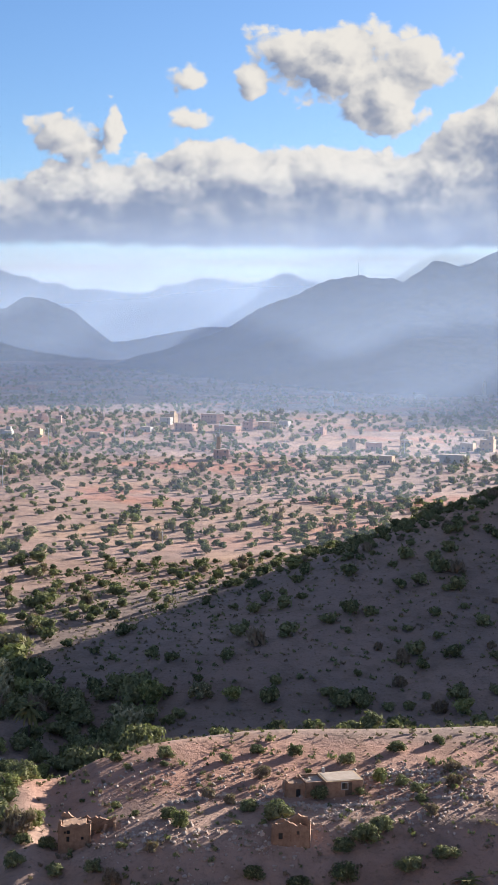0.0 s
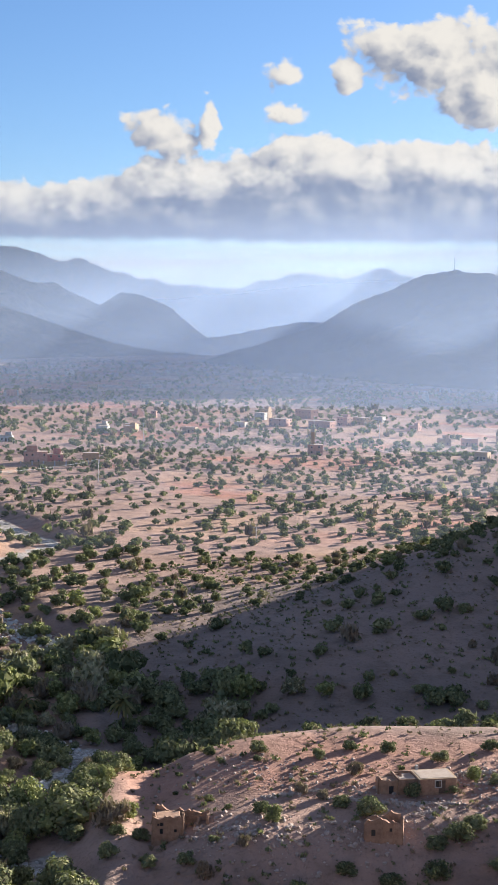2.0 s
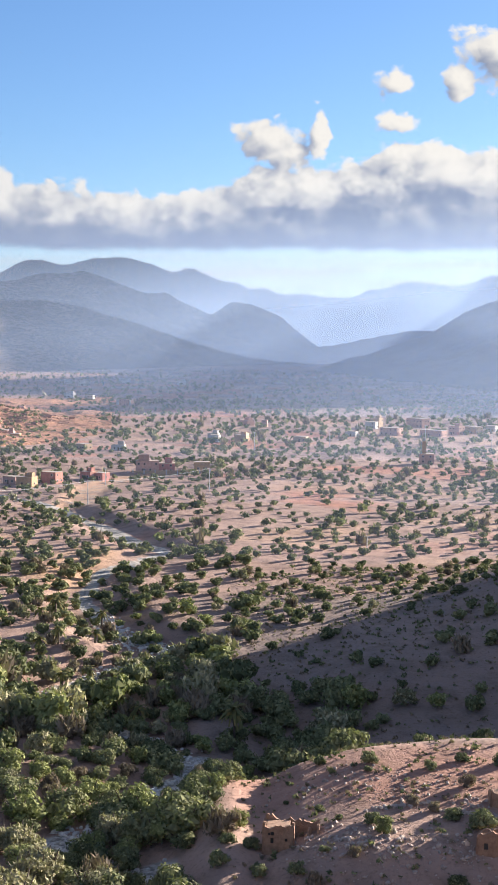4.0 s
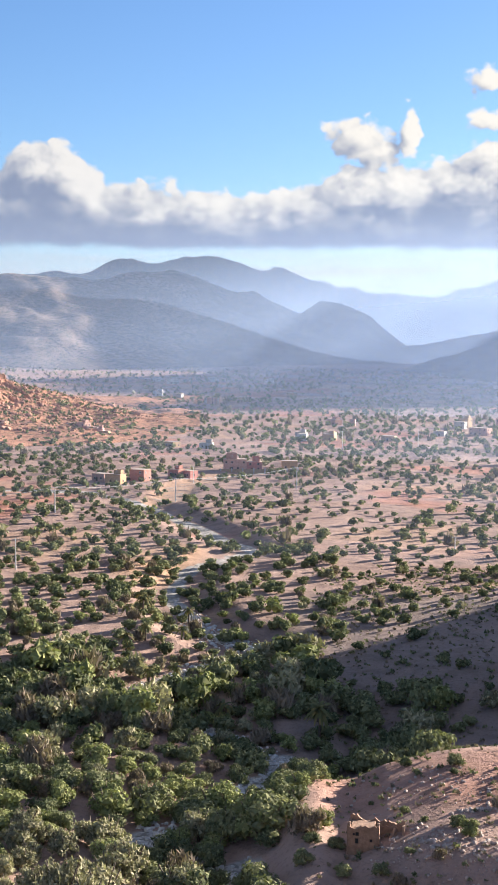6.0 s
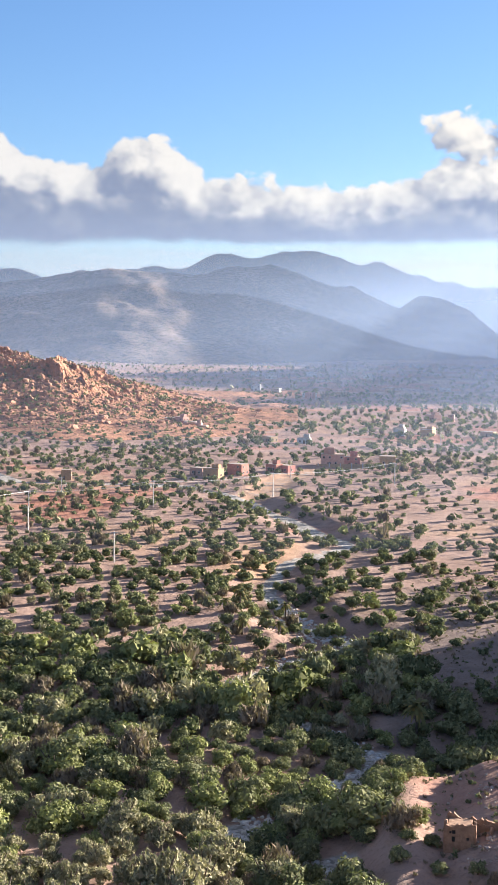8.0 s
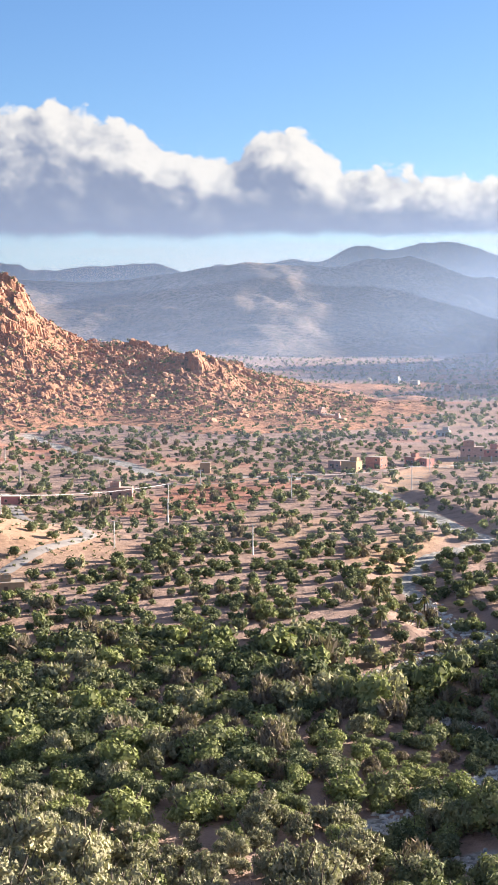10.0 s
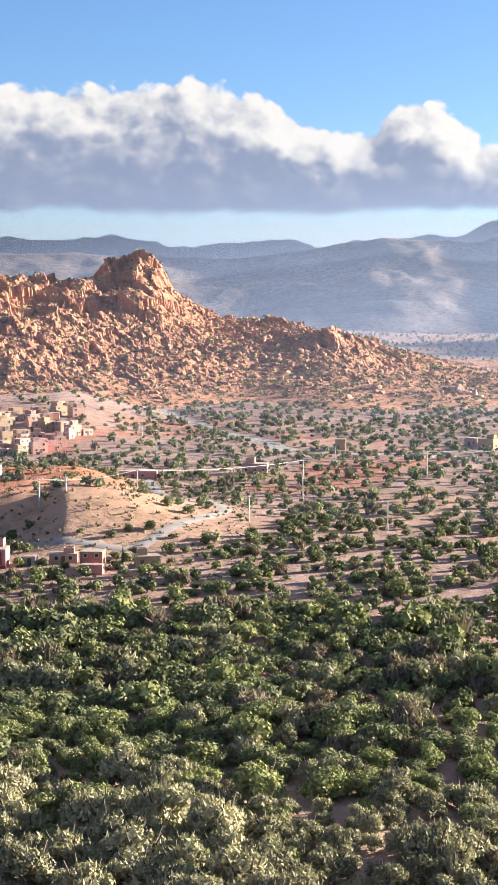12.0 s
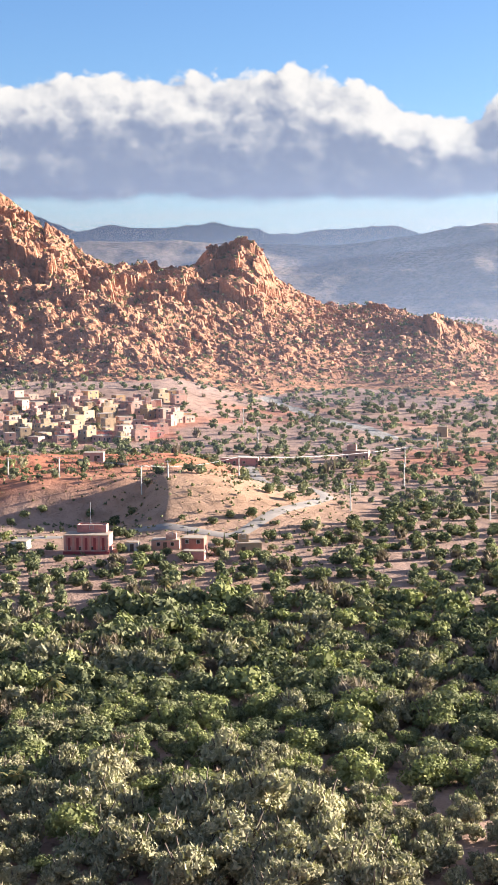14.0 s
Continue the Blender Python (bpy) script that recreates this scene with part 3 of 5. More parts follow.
# upright tinted sheets added between the ranges to paint in aerial haze
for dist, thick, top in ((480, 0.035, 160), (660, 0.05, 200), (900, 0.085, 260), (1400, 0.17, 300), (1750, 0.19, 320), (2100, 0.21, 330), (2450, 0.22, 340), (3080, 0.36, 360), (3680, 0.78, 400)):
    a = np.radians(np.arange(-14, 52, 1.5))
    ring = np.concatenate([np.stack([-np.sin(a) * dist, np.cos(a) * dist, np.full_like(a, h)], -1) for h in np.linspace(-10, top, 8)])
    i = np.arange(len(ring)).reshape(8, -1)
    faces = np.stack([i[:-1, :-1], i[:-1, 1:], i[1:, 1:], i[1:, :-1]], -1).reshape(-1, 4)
    haze = new("haze", mesh_of("haze", ring, faces, (haze_sheet_material("haze", thick, top),), True))
    tagged(haze, "upright see-through blue sheet standing in for valley haze", "haze", kind="stuff")

# ---- trees ----
# plots kept free of trees: place and radius
CLEARED = [(-247, 331, 11), (-231, 345, 6), (-217, 341, 6), (-206, 350, 6), (-62, 223.5, 3.2), (-55, 249, 3.0), (-47, 271, 3.0), (-44, 214, 2.5), (-90, 313, 2.5), (-24, 217, 6), (7, 215.5, 5), (15, 235, 6), (-214, 713, 10), (-170, 802, 14), (-17, 882, 8)]
rng = np.random.default_rng(7)


def crown(count, size, lobes, spread, tall, seed, spiky=0.0, span=(0.36, 0.62)):
    """Leaf sprays on the skin of many lobes round opaque light-blocking cores: corners of small triangles, for a crown
    one metre in radius.
    """
    q = np.random.default_rng(seed)
    t, ring = q.uniform(0, 6.283, lobes), spread * 1.45 * np.sqrt(q.random(lobes))
    centre = np.stack([ring * np.cos(t), ring * np.sin(t), tall * (0.20 + 0.48 * q.random(lobes)) + 0.25 * (spread - ring)], -1)
    radius = q.uniform(span[0], span[1], lobes)
    centre[0], radius[0] = (0, 0, tall * 0.42), max(0.55, span[1])
    which = q.choice(lobes, count, p=radius ** 2 / (radius ** 2).sum())
    way = q.normal(size=(count, 3))
    way[:, 2] = np.abs(way[:, 2]) * np.where(q.random(count) < 0.74, 1, -0.8)
    way /= np.linalg.norm(way, axis=1)[:, None]
    pos = centre[which] + way * (radius[which] * q.uniform(0.76, 1.08, count))[:, None] * np.array([1, 1, 0.9])
    pos[:, 2] = np.maximum(pos[:, 2], 0.06)
    u = np.cross(way + q.normal(0, 0.3, (count, 3)), q.normal(size=(count, 3)))
    u /= np.linalg.norm(u, axis=1)[:, None]
    v = np.cross(way + q.normal(0, 0.3, (count, 3)), u)
    v /= np.linalg.norm(v, axis=1)[:, None]
    v = v * np.where((np.cross(u, v) * way).sum(1) < 0, -1, 1)[:, None]
    v[:, 2] += spiky
    s = size * q.uniform(0.45, 1.35, count)[:, None]
    lift = way * s * 0.4
    leaf = np.stack([pos - u * s * 0.8 - v * s * 0.5, pos + u * s * 0.8 - v * s * 0.5, pos + v * s * (1.1 + spiky) + lift], 1)
    # opaque cores hidden inside the lobes, added to block light
    inner = np.argsort(-radius)[:min(lobes, max(1, count // 30))] if count > 12 else []
    core = []
    for i in inner:
        axes = np.array([(1, 0, 0), (-1, 0, 0), (0, 1, 0), (0, -1, 0), (0, 0, 1), (0, 0, -1)], float) * (0.8 * radius[i]) * q.uniform(0.85, 1.1, (6, 1))
        t = q.uniform(0, 6.283)
        c, e = math.cos(t), math.sin(t)
        tip = np.stack([axes[:, 0] * c - axes[:, 1] * e, axes[:, 0] * e + axes[:, 1] * c, axes[:, 2]], -1) + centre[i]
        tip[:, 2] = np.maximum(tip[:, 2], 0.03)
        core += [tip[list(f)] for f in ((0, 2, 4), (2, 1, 4), (1, 3, 4), (3, 0, 4), (2, 0, 5), (1, 2, 5), (3, 1, 5), (0, 3, 5))]
    return np.concatenate([leaf, np.array(core).reshape(-1, 3, 3)]).reshape(-1, 3)


def leaves_of(n):
    return np.arange(n * 3).reshape(-1, 3)


def quads(n):
    return np.arange(n * 4).reshape(-1, 4)


def tube(points, radii, sides=6):
    """Corners and faces of a tapered branch."""
    verts, faces = [], []
    for k, (p, r) in enumerate(zip(points, radii)):
        for s in range(sides):
            t = 2 * math.pi * s / sides
            verts.append((p[0] + r * math.cos(t), p[1] + r * math.sin(t), p[2]))
    for k in range(len(points) - 1):
        for s in range(sides):
            a, b = k * sides + s, k * sides + (s + 1) % sides
            faces.append((a, b, b + sides, a + sides))
    return verts, faces


def trunk_mesh(seed, tall):
    q = random.Random(seed)
    verts, faces = [], []

    def add(points, radii):
        v, f = tube(points, radii)
        n = len(verts)
        verts.extend(v)
        faces.extend(tuple(i + n for i in t) for t in f)

    add([(0, 0, -0.12), (0.03, 0.01, 0.12), (0.01, 0.04, tall * 0.45)], [0.12, 0.085, 0.06])
    for k in range(5):
        t = 6.283 * (k + q.random()) / 5
        e = 0.35 + 0.25 * q.random()
        add([(0.02, 0.02, tall * 0.2), (e * 0.5 * math.cos(t), e * 0.5 * math.sin(t), tall * 0.45), (e * math.cos(t), e * math.sin(t), tall * 0.8)], [0.06, 0.04, 0.015])
    return mesh_of("trunk", verts, faces, (BARK,), True)


LOOKS = {  # leaves, lobes, spread, height to radius, upward growth, lobe radius
    "argan": (LEAF_ARGAN, 12, 0.42, 1.05, 0.0, (0.26, 0.44)),
    "olive": (LEAF_OLIVE, 22, 0.46, 1.6, 0.5, (0.16, 0.34)),
    "fresh": (LEAF_FRESH, 13, 0.42, 1.4, 0.0, (0.26, 0.46)),
    "dry": (LEAF_DRY, 8, 0.40, 1.0, 0.9, (0.2, 0.4)),
}
TEXT = {"argan": ("rounded dark olive-green argan tree on dry earth", "tree"), "olive": ("grey-green bushy olive tree in the river grove", "tree"),
        "fresh": ("bright green leafy tree in the river grove", "tree"), "dry": ("leafless grey-brown twiggy shrub", "shrub")}


def near_tree(kind, seed):
    mat, lobes, spread, tall, spiky, span = LOOKS[kind]
    n = 1600 if kind != "dry" else 800
    leaves = crown(n, 0.062 if kind != "olive" else 0.055, lobes, spread, tall, seed, spiky, span)
    me = mesh_of("crown", leaves, leaves_of(len(leaves) // 3), (mat,))
    ob = new(kind + "_tree" if kind != "dry" else "dry_shrub")
    for part_name, data in (("trunk", trunk_mesh(seed, tall)), ("crown", me)):
        p = new(part_name, data)
        p.parent = ob
    return tagged(ob, *TEXT[kind], group="trees of the valley")


def density(x, y):
    """Share of the ground under trees, and the mean crown radius."""
    a, r = polar(x, y)
    bed = off_line(x, y, RIVER)
    patch = rough(x, y, 70, 3, 81)
    grove = fade(a, 7.5, 10.5) * fade(r, 405, 335)
    orchard = fade(a, 11, 15) * (0.45 * fade(r, 1000, 800) + 0.55 * fade(r, 720, 600))
    plain = np.where(r > 520, 0.62, 0.52)
    share = np.maximum(plain * (0.9 + 0.7 * patch), np.maximum(1.0 * grove, np.where(r < 520, 0.60 + 0.25 * patch, 0.74 + 0.3 * patch) * orchard))
    share = np.where(r > 900, 0.46 + 0.6 * patch, share)
    spur = fade(a, 9, 5) * fade(r, 420, 380)
    share = np.where(spur > 0.5, 0.27 + 0.25 * patch, share)
    share = np.where((a > 3.5) & (a < 10) & (r > 268) & (r < 318), 0.85, share)
    bank = np.exp(-(((bed - 13) / 8) ** 2))
    share = np.maximum(share, 0.85 * bank)
    clear = np.exp(-(((x + 250) / 48) ** 2) - ((y - 402) / 58) ** 2)
    share = share * (1 - 0.72 * fade(clear, 0.15, 0.5))
    share = share * (1 - 0.62 * (a > 30.5) * (r > 425) * (r < 620))
    share = np.where(bed < 2.2 + 3.6 * rough(x, y, 26, 2, 31) + 0.8 * np.exp(-(((y - 450) / 40) ** 2)) + 1.5 * fade(y, 520, 620), 0.0, share)
    share = np.where(off_line(x, y, WASH) < 8, 0.02, share)
    share = np.where(off_line(x, y, ROAD) < 4, 0.0, share)
    knoll = fade(a, np.where(r < 238, 7.6, 9), np.where(r < 238, 7.0, 8)) * (r > 190) * (r < 268)
    share = np.where((a > 32) & (r > 715) & (r < 900), 0.2, share)
    share = np.where((a > 32.5) & (r > 660) & (r < 715), 0.7, share)
    return np.where(knoll > 0.5, 0.02, share)


def scatter(step, inside):
    xs, ys = np.meshgrid(np.arange(-1600, 800, step), np.arange(120, 2600, step))
    x = (xs + rng.uniform(-0.4, 0.4, xs.shape) * step).ravel()
    y = (ys + rng.uniform(-0.4, 0.4, xs.shape) * step).ravel()
    a, r = polar(x, y)
    keep = (a > -11.5) & (a < 42) & inside(a, r)
    return x[keep], y[keep]


spots = []
for step, lo, hi in ((5.0, 178, 520), (7.2, 520, 1000), (11.5, 1000, 1700), (17.0, 1700, 2700)):
    x, y = scatter(step, lambda a, r: (r >= lo) & (r < hi))
    keep = rng.random(len(x)) < density(x, y)
    x, y = x[keep], y[keep]
    if lo >= 520:
        keep = rock_height(x, y) < land(x, y) + 6
        x, y = x[keep], y[keep]
    size = step * (0.36 + 0.42 * rng.random(len(x)) ** 1.6) if lo < 900 else rng.uniform(1.5, 3.6, len(x))
    if lo == 520:
        size = 1.2 + 1.9 * rng.random(len(x)) ** 1.4
    a, r = polar(x, y)
    size = np.where((a < 8) & (r < 520), 0.9 + 1.6 * rng.random(len(x)) ** 1.3, size)
    size = np.where((a > 8) & (r > 350) & (r < 520), 1.4 + 1.5 * rng.random(len(x)) ** 1.3, size)
    size = np.where((a > 3.5) & (a < 10) & (r > 268) & (r < 318), rng.uniform(1.8, 3.4, len(x)), size)
    spots.append(np.stack([x, y, size * (1.08 if lo >= 520 else np.where(a < 8, np.where(r < 400, 1.4, 1.1), np.where(r > 355, 1.1, 1.34 * (0.98 + 0.5 * rough(x, y, 24, 2, 99)))))], -1))
# trees and bushes that stand apart: place, crown radius, kind
ALONE = [(-13.8, 245.6, 2.0, 0), (-22.6, 246.0, 1.4, 0), (-33.1, 222.5, 2.0, 2), (-34.0, 215.3, 1.8, 0), (-30.3, 215.9, 1.8, 0), (-12.0, 220.7, 1.9, 0), (-20.7, 226.1, 1.1, 0), (-17.2, 222.3, 0.8, 0)]
ALONE += [(-27.1, 239.5, 0.7, 0), (-26.5, 231.5, 0.6, 0), (-13.7, 241.6, 1.1, 0), (-19.9, 241.2, 0.9, 0), (-6.1, 228.9, 1.8, 3), (-2.5, 227.0, 1.6, 3), (-5.3, 203.9, 2.4, 2), (-3.5, 244.0, 1.6, 0)]
ALONE += [(5.1, 220.4, 3.0, 0), (0.4, 224.0, 2.0, 0), (12.0, 228.6, 2.4, 0), (18.2, 230.6, 1.8, 0), (22.5, 236.0, 1.9, 2), (25.8, 234.6, 1.8, 0), (26.6, 249.6, 2.0, 0), (8.8, 247.8, 1.8, 0)]
ALONE += [(2.0, 248.0, 1.7, 0), (2.7, 237.0, 2.0, 3), (17.5, 243.4, 2.0, 0), (34.4, 253.7, 1.5, 0), (17.9, 215.3, 2.8, 0), (14.7, 213.6, 2.3, 0), (21.0, 218.0, 2.3, 0), (28.1, 231.3, 1.5, 0)]
ALONE += [(34.1, 233.5, 2.0, 3), (34.7, 240.5, 2.0, 3), (28.1, 227.3, 1.4, 0), (29.4, 223.1, 1.8, 3), (30.3, 212.8, 2.5, 0), (24.5, 210.6, 2.6, 0), (14.4, 208.5, 2.6, 0), (7.7, 207.0, 2.4, 0)]
ALONE += [(1.1, 208.0, 2.0, 0), (-14.0, 209.5, 1.5, 3), (-18.4, 211.2, 1.2, 0), (-22.1, 206.8, 1.8, 0), (-28.0, 208.1, 1.8, 0), (-33.9, 208.3, 2.0, 0)]
ALONE += [(-98, 202.5, 5.6, 2), (-90, 207.5, 5.0, 2), (-97.4, 192, 3.2, 0), (-125.7, 189, 2.6, 2), (-165, 229, 3.8, 0), (-129.5, 236, 3.4, 0), (-71.8, 234, 3.2, 2), (-78, 229, 3.0, 2), (-127, 345, 3.6, 2), (-87, 224, 4.0, 2), (-40, 239, 2.8, 2), (-238, 335, 2.2, 2), (-233, 339, 2.5, 0), (-225, 338.5, 2.0, 0), (-211, 344, 2.4, 0), (-257, 326, 1.8, 0), (-200, 347, 2.2, 0)]
alone = np.array(ALONE)
spots = np.concatenate(spots)
apart = np.min(np.hypot(spots[:, None, 0] - alone[None, :, 0], spots[:, None, 1] - alone[None, :, 1]) - 0.9 * alone[None, :, 2], axis=1) > 1.2
spots = spots[apart]
for bx, by, br in CLEARED:
    spots = spots[np.hypot(spots[:, 0] - bx, spots[:, 1] - by) > br + spots[:, 2]]
spots = np.concatenate([alone[:, :3], spots])
a, r = polar(spots[:, 0], spots[:, 1])
pick = rng.random(len(spots))
grove = (a > 8) & (r < 400)
olive_share = np.where(grove, np.clip(0.08 + 0.95 * fade(r, 246, 205) * fade(a, 12, 20) + 0.35 * rough(spots[:, 0], spots[:, 1], 35, 2, 91), 0.03, 0.92), 0.03)
fresh_share = np.where(grove, 0.20 + 0.2 * rough(spots[:, 0], spots[:, 1], 30, 2, 95), 0.04)
dry_share = np.where(grove, 0.10, 0.06)
kinds = np.where(pick < olive_share, 1, np.where(pick < olive_share + fresh_share, 2, np.where(pick < olive_share + fresh_share + dry_share, 3, 0)))
kinds[:len(alone)] = alone[:, 3].astype(int)
NAMES = ["argan", "olive", "fresh", "dry"]
ground_z = land(spots[:, 0], spots[:, 1])

# single trees where the grove and the knoll come closest
order = np.argsort(np.where(a > -11, r, 1e9))
single = np.zeros(len(spots), bool)
single[order[:500]] = True
single[:len(alone)] = True
models = {}
for i in np.where(single)[0]:
    kind = NAMES[kinds[i]]
    m = pose(spots[i, 0], spots[i, 1], ground_z[i] - 0.05, 0, 0, rng.uniform(0, 360)) @ Matrix.Diagonal((spots[i, 2], spots[i, 2], spots[i, 2] * rng.uniform(0.78, 1.15), 1))
    variant = (kind, int(rng.integers(3)))
    if variant not in models:
        models[variant] = near_tree(kind, 11 + 7 * NAMES.index(kind) + variant[1])
        models[variant].matrix_basis = m
    else:
        src = models[variant]
        ob = copy_thing(src, Matrix())
        ob.matrix_basis = m


def grove_of(name, kind, where, count, size, label, category="trees"):
    """All the further trees of one kind as one joined mesh."""
    mat, lobes, spread, tall, spiky, span = LOOKS[kind]
    models = [crown(count, size, lobes, spread, tall, 200 + k, spiky, span) for k in range(6)]
    out, tone = [], []
    for i in where:
        t = rng.uniform(0, 6.283)
        c, s = math.cos(t), math.sin(t)
        m = models[int(rng.integers(6))] * (spots[i, 2] * np.array([1, 1, rng.uniform(0.85, 1.2)]))
        out.append(np.stack([m[:, 0] * c - m[:, 1] * s + spots[i, 0], m[:, 0] * s + m[:, 1] * c + spots[i, 1], m[:, 2] + ground_z[i] - 0.1], -1))
        tone.append(np.full(len(m), rng.random()))
    if not out:
        return
    ob = new(name, mesh_of(name, np.concatenate(out), leaves_of(sum(len(p) for p in out) // 3), (mat,)))
    at = ob.data.attributes.new("tone", "FLOAT", "POINT")
    at.data.foreach_set("value", np.concatenate(tone).astype(np.float32))
    tagged(ob, label, category, kind="stuff")


for lo, hi, count, size in ((0, 330, 470, 0.105), (330, 520, 230, 0.145), (520, 1000, 64, 0.26), (1000, 1700, 24, 0.42), (1700, 9000, 12, 0.55)):
    for k, kind in enumerate(NAMES):
        idx = np.where(~single & (r >= lo) & (r < hi) & (kinds == k))[0]
        grove_of("grove" if lo < 520 else "far_trees", kind, idx, count, size, {"argan": "many dark olive-green rounded argan trees", "olive": "dense grey-green olive thicket",
                 "fresh": "scattered bright green leafy trees", "dry": "scattered grey-brown leafless shrubs"}[kind])

def cypress(x, y, tall):
    n = 520
    ob = new("cypress_tree")
    ob.matrix_basis = pose(x, y, float(land(x, y)))
    v, f = tube([(0, 0, -0.3), (0, 0, tall * 0.5), (0, 0, tall * 0.9)], [0.16, 0.1, 0.03], 6)
    trunk = new("trunk", mesh_of("trunk", v, f, (BARK,), True))
    leaves = crown(n, 0.12, 8, 0.2, 1.9, int(abs(x)), 0.5) * np.array([0.62, 0.62, tall / 1.9])
    leaves[:, :2] *= np.clip(1.15 - leaves[:, 2:] / tall, 0.15, 1.0)
    needles = new("crown", mesh_of("crown", leaves, leaves_of(len(leaves) // 3), (LEAF_ARGAN,)))
    trunk.parent = needles.parent = ob
    tagged(ob, "slender dark cypress beside the road house", "tree", "cypresses")


for x, y, tall in ((-221.5, 344.5, 7.0), (-220.0, 345.6, 6.2), (-210.5, 346.5, 6.4)):
    cypress(x, y, tall)


# low scrub and tufts on the open slopes and on the granite
def tufts(name, x, y, z, size, kind, label):
    mat = LOOKS[kind][0]
    models = [crown(12, 0.46, 3, 0.4, 0.9, 400 + k, 0.2) for k in range(5)]
    out, tone = [], []
    for i in range(len(x)):
        out.append(models[int(rng.integers(5))] * size[i] + np.array([x[i], y[i], z[i] - 0.05]))
        tone.append(np.full(len(models[0]), rng.random()))
    ob = new(name, mesh_of(name, np.concatenate(out), leaves_of(len(models[0]) // 3 * len(out)), (mat,)))
    ob.data.attributes.new("tone", "FLOAT", "POINT").data.foreach_set("value", np.concatenate(tone).astype(np.float32))
    tagged(ob, label, "scrub", kind="stuff")


def fan_of(n, lo, hi, near, far):
    a, r = np.radians(rng.uniform(lo, hi, n)), np.sqrt(rng.uniform(near ** 2, far ** 2, n))
    return -np.sin(a) * r, np.cos(a) * r


x, y = fan_of(2300, -11, 9, 190, 470)
tufts("scrub", x, y, land(x, y), 0.25 + 0.6 * rng.random(len(x)) ** 2, "argan", "low olive-green scrub on the shaded slope")
x, y = fan_of(1500, -11, 9, 190, 400)
tufts("scrub", x, y, land(x, y), 0.2 + 0.5 * rng.random(len(x)) ** 2, "dry", "dry grey-brown tufts on the knoll and slope")
x, y = fan_of(2200, 26, 41, 380, 640)
tufts("scrub", x, y, land(x, y), 0.3 + 0.7 * rng.random(len(x)) ** 2, "argan", "low scrub on the red mound and orchard ground")
x, y = rng.uniform(46, 84, 700), rng.uniform(884, 900, 700)
tufts("crop_field", x, y, land(x, y), rng.uniform(0.5, 0.9, 700), "fresh", "narrow irrigated field of bright green crops")
x, y = fan_of(5200, 16, 41.5, 900, 1420)
z = crag(x, y)
keep = z > land(x, y) + 2
tufts("mountain_scrub", x[keep], y[keep], z[keep], 0.8 + 1.5 * rng.random(keep.sum()) ** 2, "argan", "dark green scrub between the granite boulders")

# ---- buildings ----
ADOBE = plain_material("ruined mud wall", (0.24, 0.145, 0.095), (0.36, 0.23, 0.155), 1.2, 0.95, 0.8)
PINK = plain_material("pink plaster", (0.444, 0.258, 0.204), (0.515, 0.319, 0.258), 0.8)
ROSE = plain_material("rose red plaster", (0.461, 0.192, 0.168), (0.528, 0.240, 0.206), 0.8)
SAND = plain_material("sand plaster", (0.372, 0.265, 0.163), (0.428, 0.312, 0.198), 0.8)
OCHRE = plain_material("ochre plaster", (0.370, 0.237, 0.126), (0.422, 0.277, 0.155), 0.8)
WHITE = plain_material("white plaster", (0.399, 0.383, 0.357), (0.476, 0.459, 0.425), 0.8)
BRICKY = plain_material("dark red plaster", (0.30, 0.13, 0.10), (0.37, 0.17, 0.13), 0.8)
ROOFING = plain_material("dusty flat roof", (0.302, 0.245, 0.202), (0.374, 0.310, 0.259), 1.0)
WOOD = plain_material("old wood", (0.08, 0.055, 0.04), (0.14, 0.10, 0.07), 4.0)
MAROON = plain_material("maroon paint", (0.20, 0.03, 0.035), (0.25, 0.045, 0.05), 2.0, 0.6)
STEEL = plain_material("galvanised steel", (0.45, 0.46, 0.47), (0.58, 0.58, 0.58), 3.0, 0.5, 0.1, 0.6)
CONCRETE = plain_material("pale concrete", (0.52, 0.50, 0.47), (0.62, 0.60, 0.56), 2.0)
CABLE = plain_material("aluminium cable", (0.45, 0.45, 0.45), (0.55, 0.55, 0.55), 3.0, 0.4, 0.0, 0.5)
PANE = plain_material("dark window glass", (0.02, 0.022, 0.026), (0.035, 0.037, 0.04), 1.0, 0.15, 0.0)
STONE = plain_material("loose stone", (0.34, 0.27, 0.23), (0.50, 0.42, 0.37), 0.7, 0.9, 0.5)
PEBBLE = plain_material("river stone", (0.42, 0.41, 0.40), (0.68, 0.66, 0.64), 0.7, 0.85, 0.4)
BOULDER = plain_material("granite boulder", (0.28, 0.14, 0.085), (0.45, 0.245, 0.15), 0.15, 0.9, 0.6)


def part(name, bm, mat, parent, label="", m=None):
    """One mesh object under a thing or a part."""
    me = bm
    if isinstance(bm, bmesh.types.BMesh):
        me = bpy.data.meshes.new(name)
        bm.to_mesh(me)
        bm.free()
    if not me.materials:
        me.materials.append(mat)
    ob = new(name, me)
    ob.parent = parent
    if m is not None:
        ob.matrix_basis = m
    return tagged(ob, label)


def block(w, d, h, bevel=0.0, x=0.0, y=0.0, z=0.0, bm=None):
    """A box that stands on z, with softened edges."""
    bm = bm or bmesh.new()
    made = bmesh.ops.create_cube(bm, size=1.0, matrix=pose(x, y, z + h / 2) @ Matrix.Diagonal((w, d, h, 1)))
    if bevel:
        edges = list({e for v in made["verts"] for e in v.link_edges})
        bmesh.ops.bevel(bm, geom=edges, offset=bevel, segments=1, affect="EDGES")
    return bm


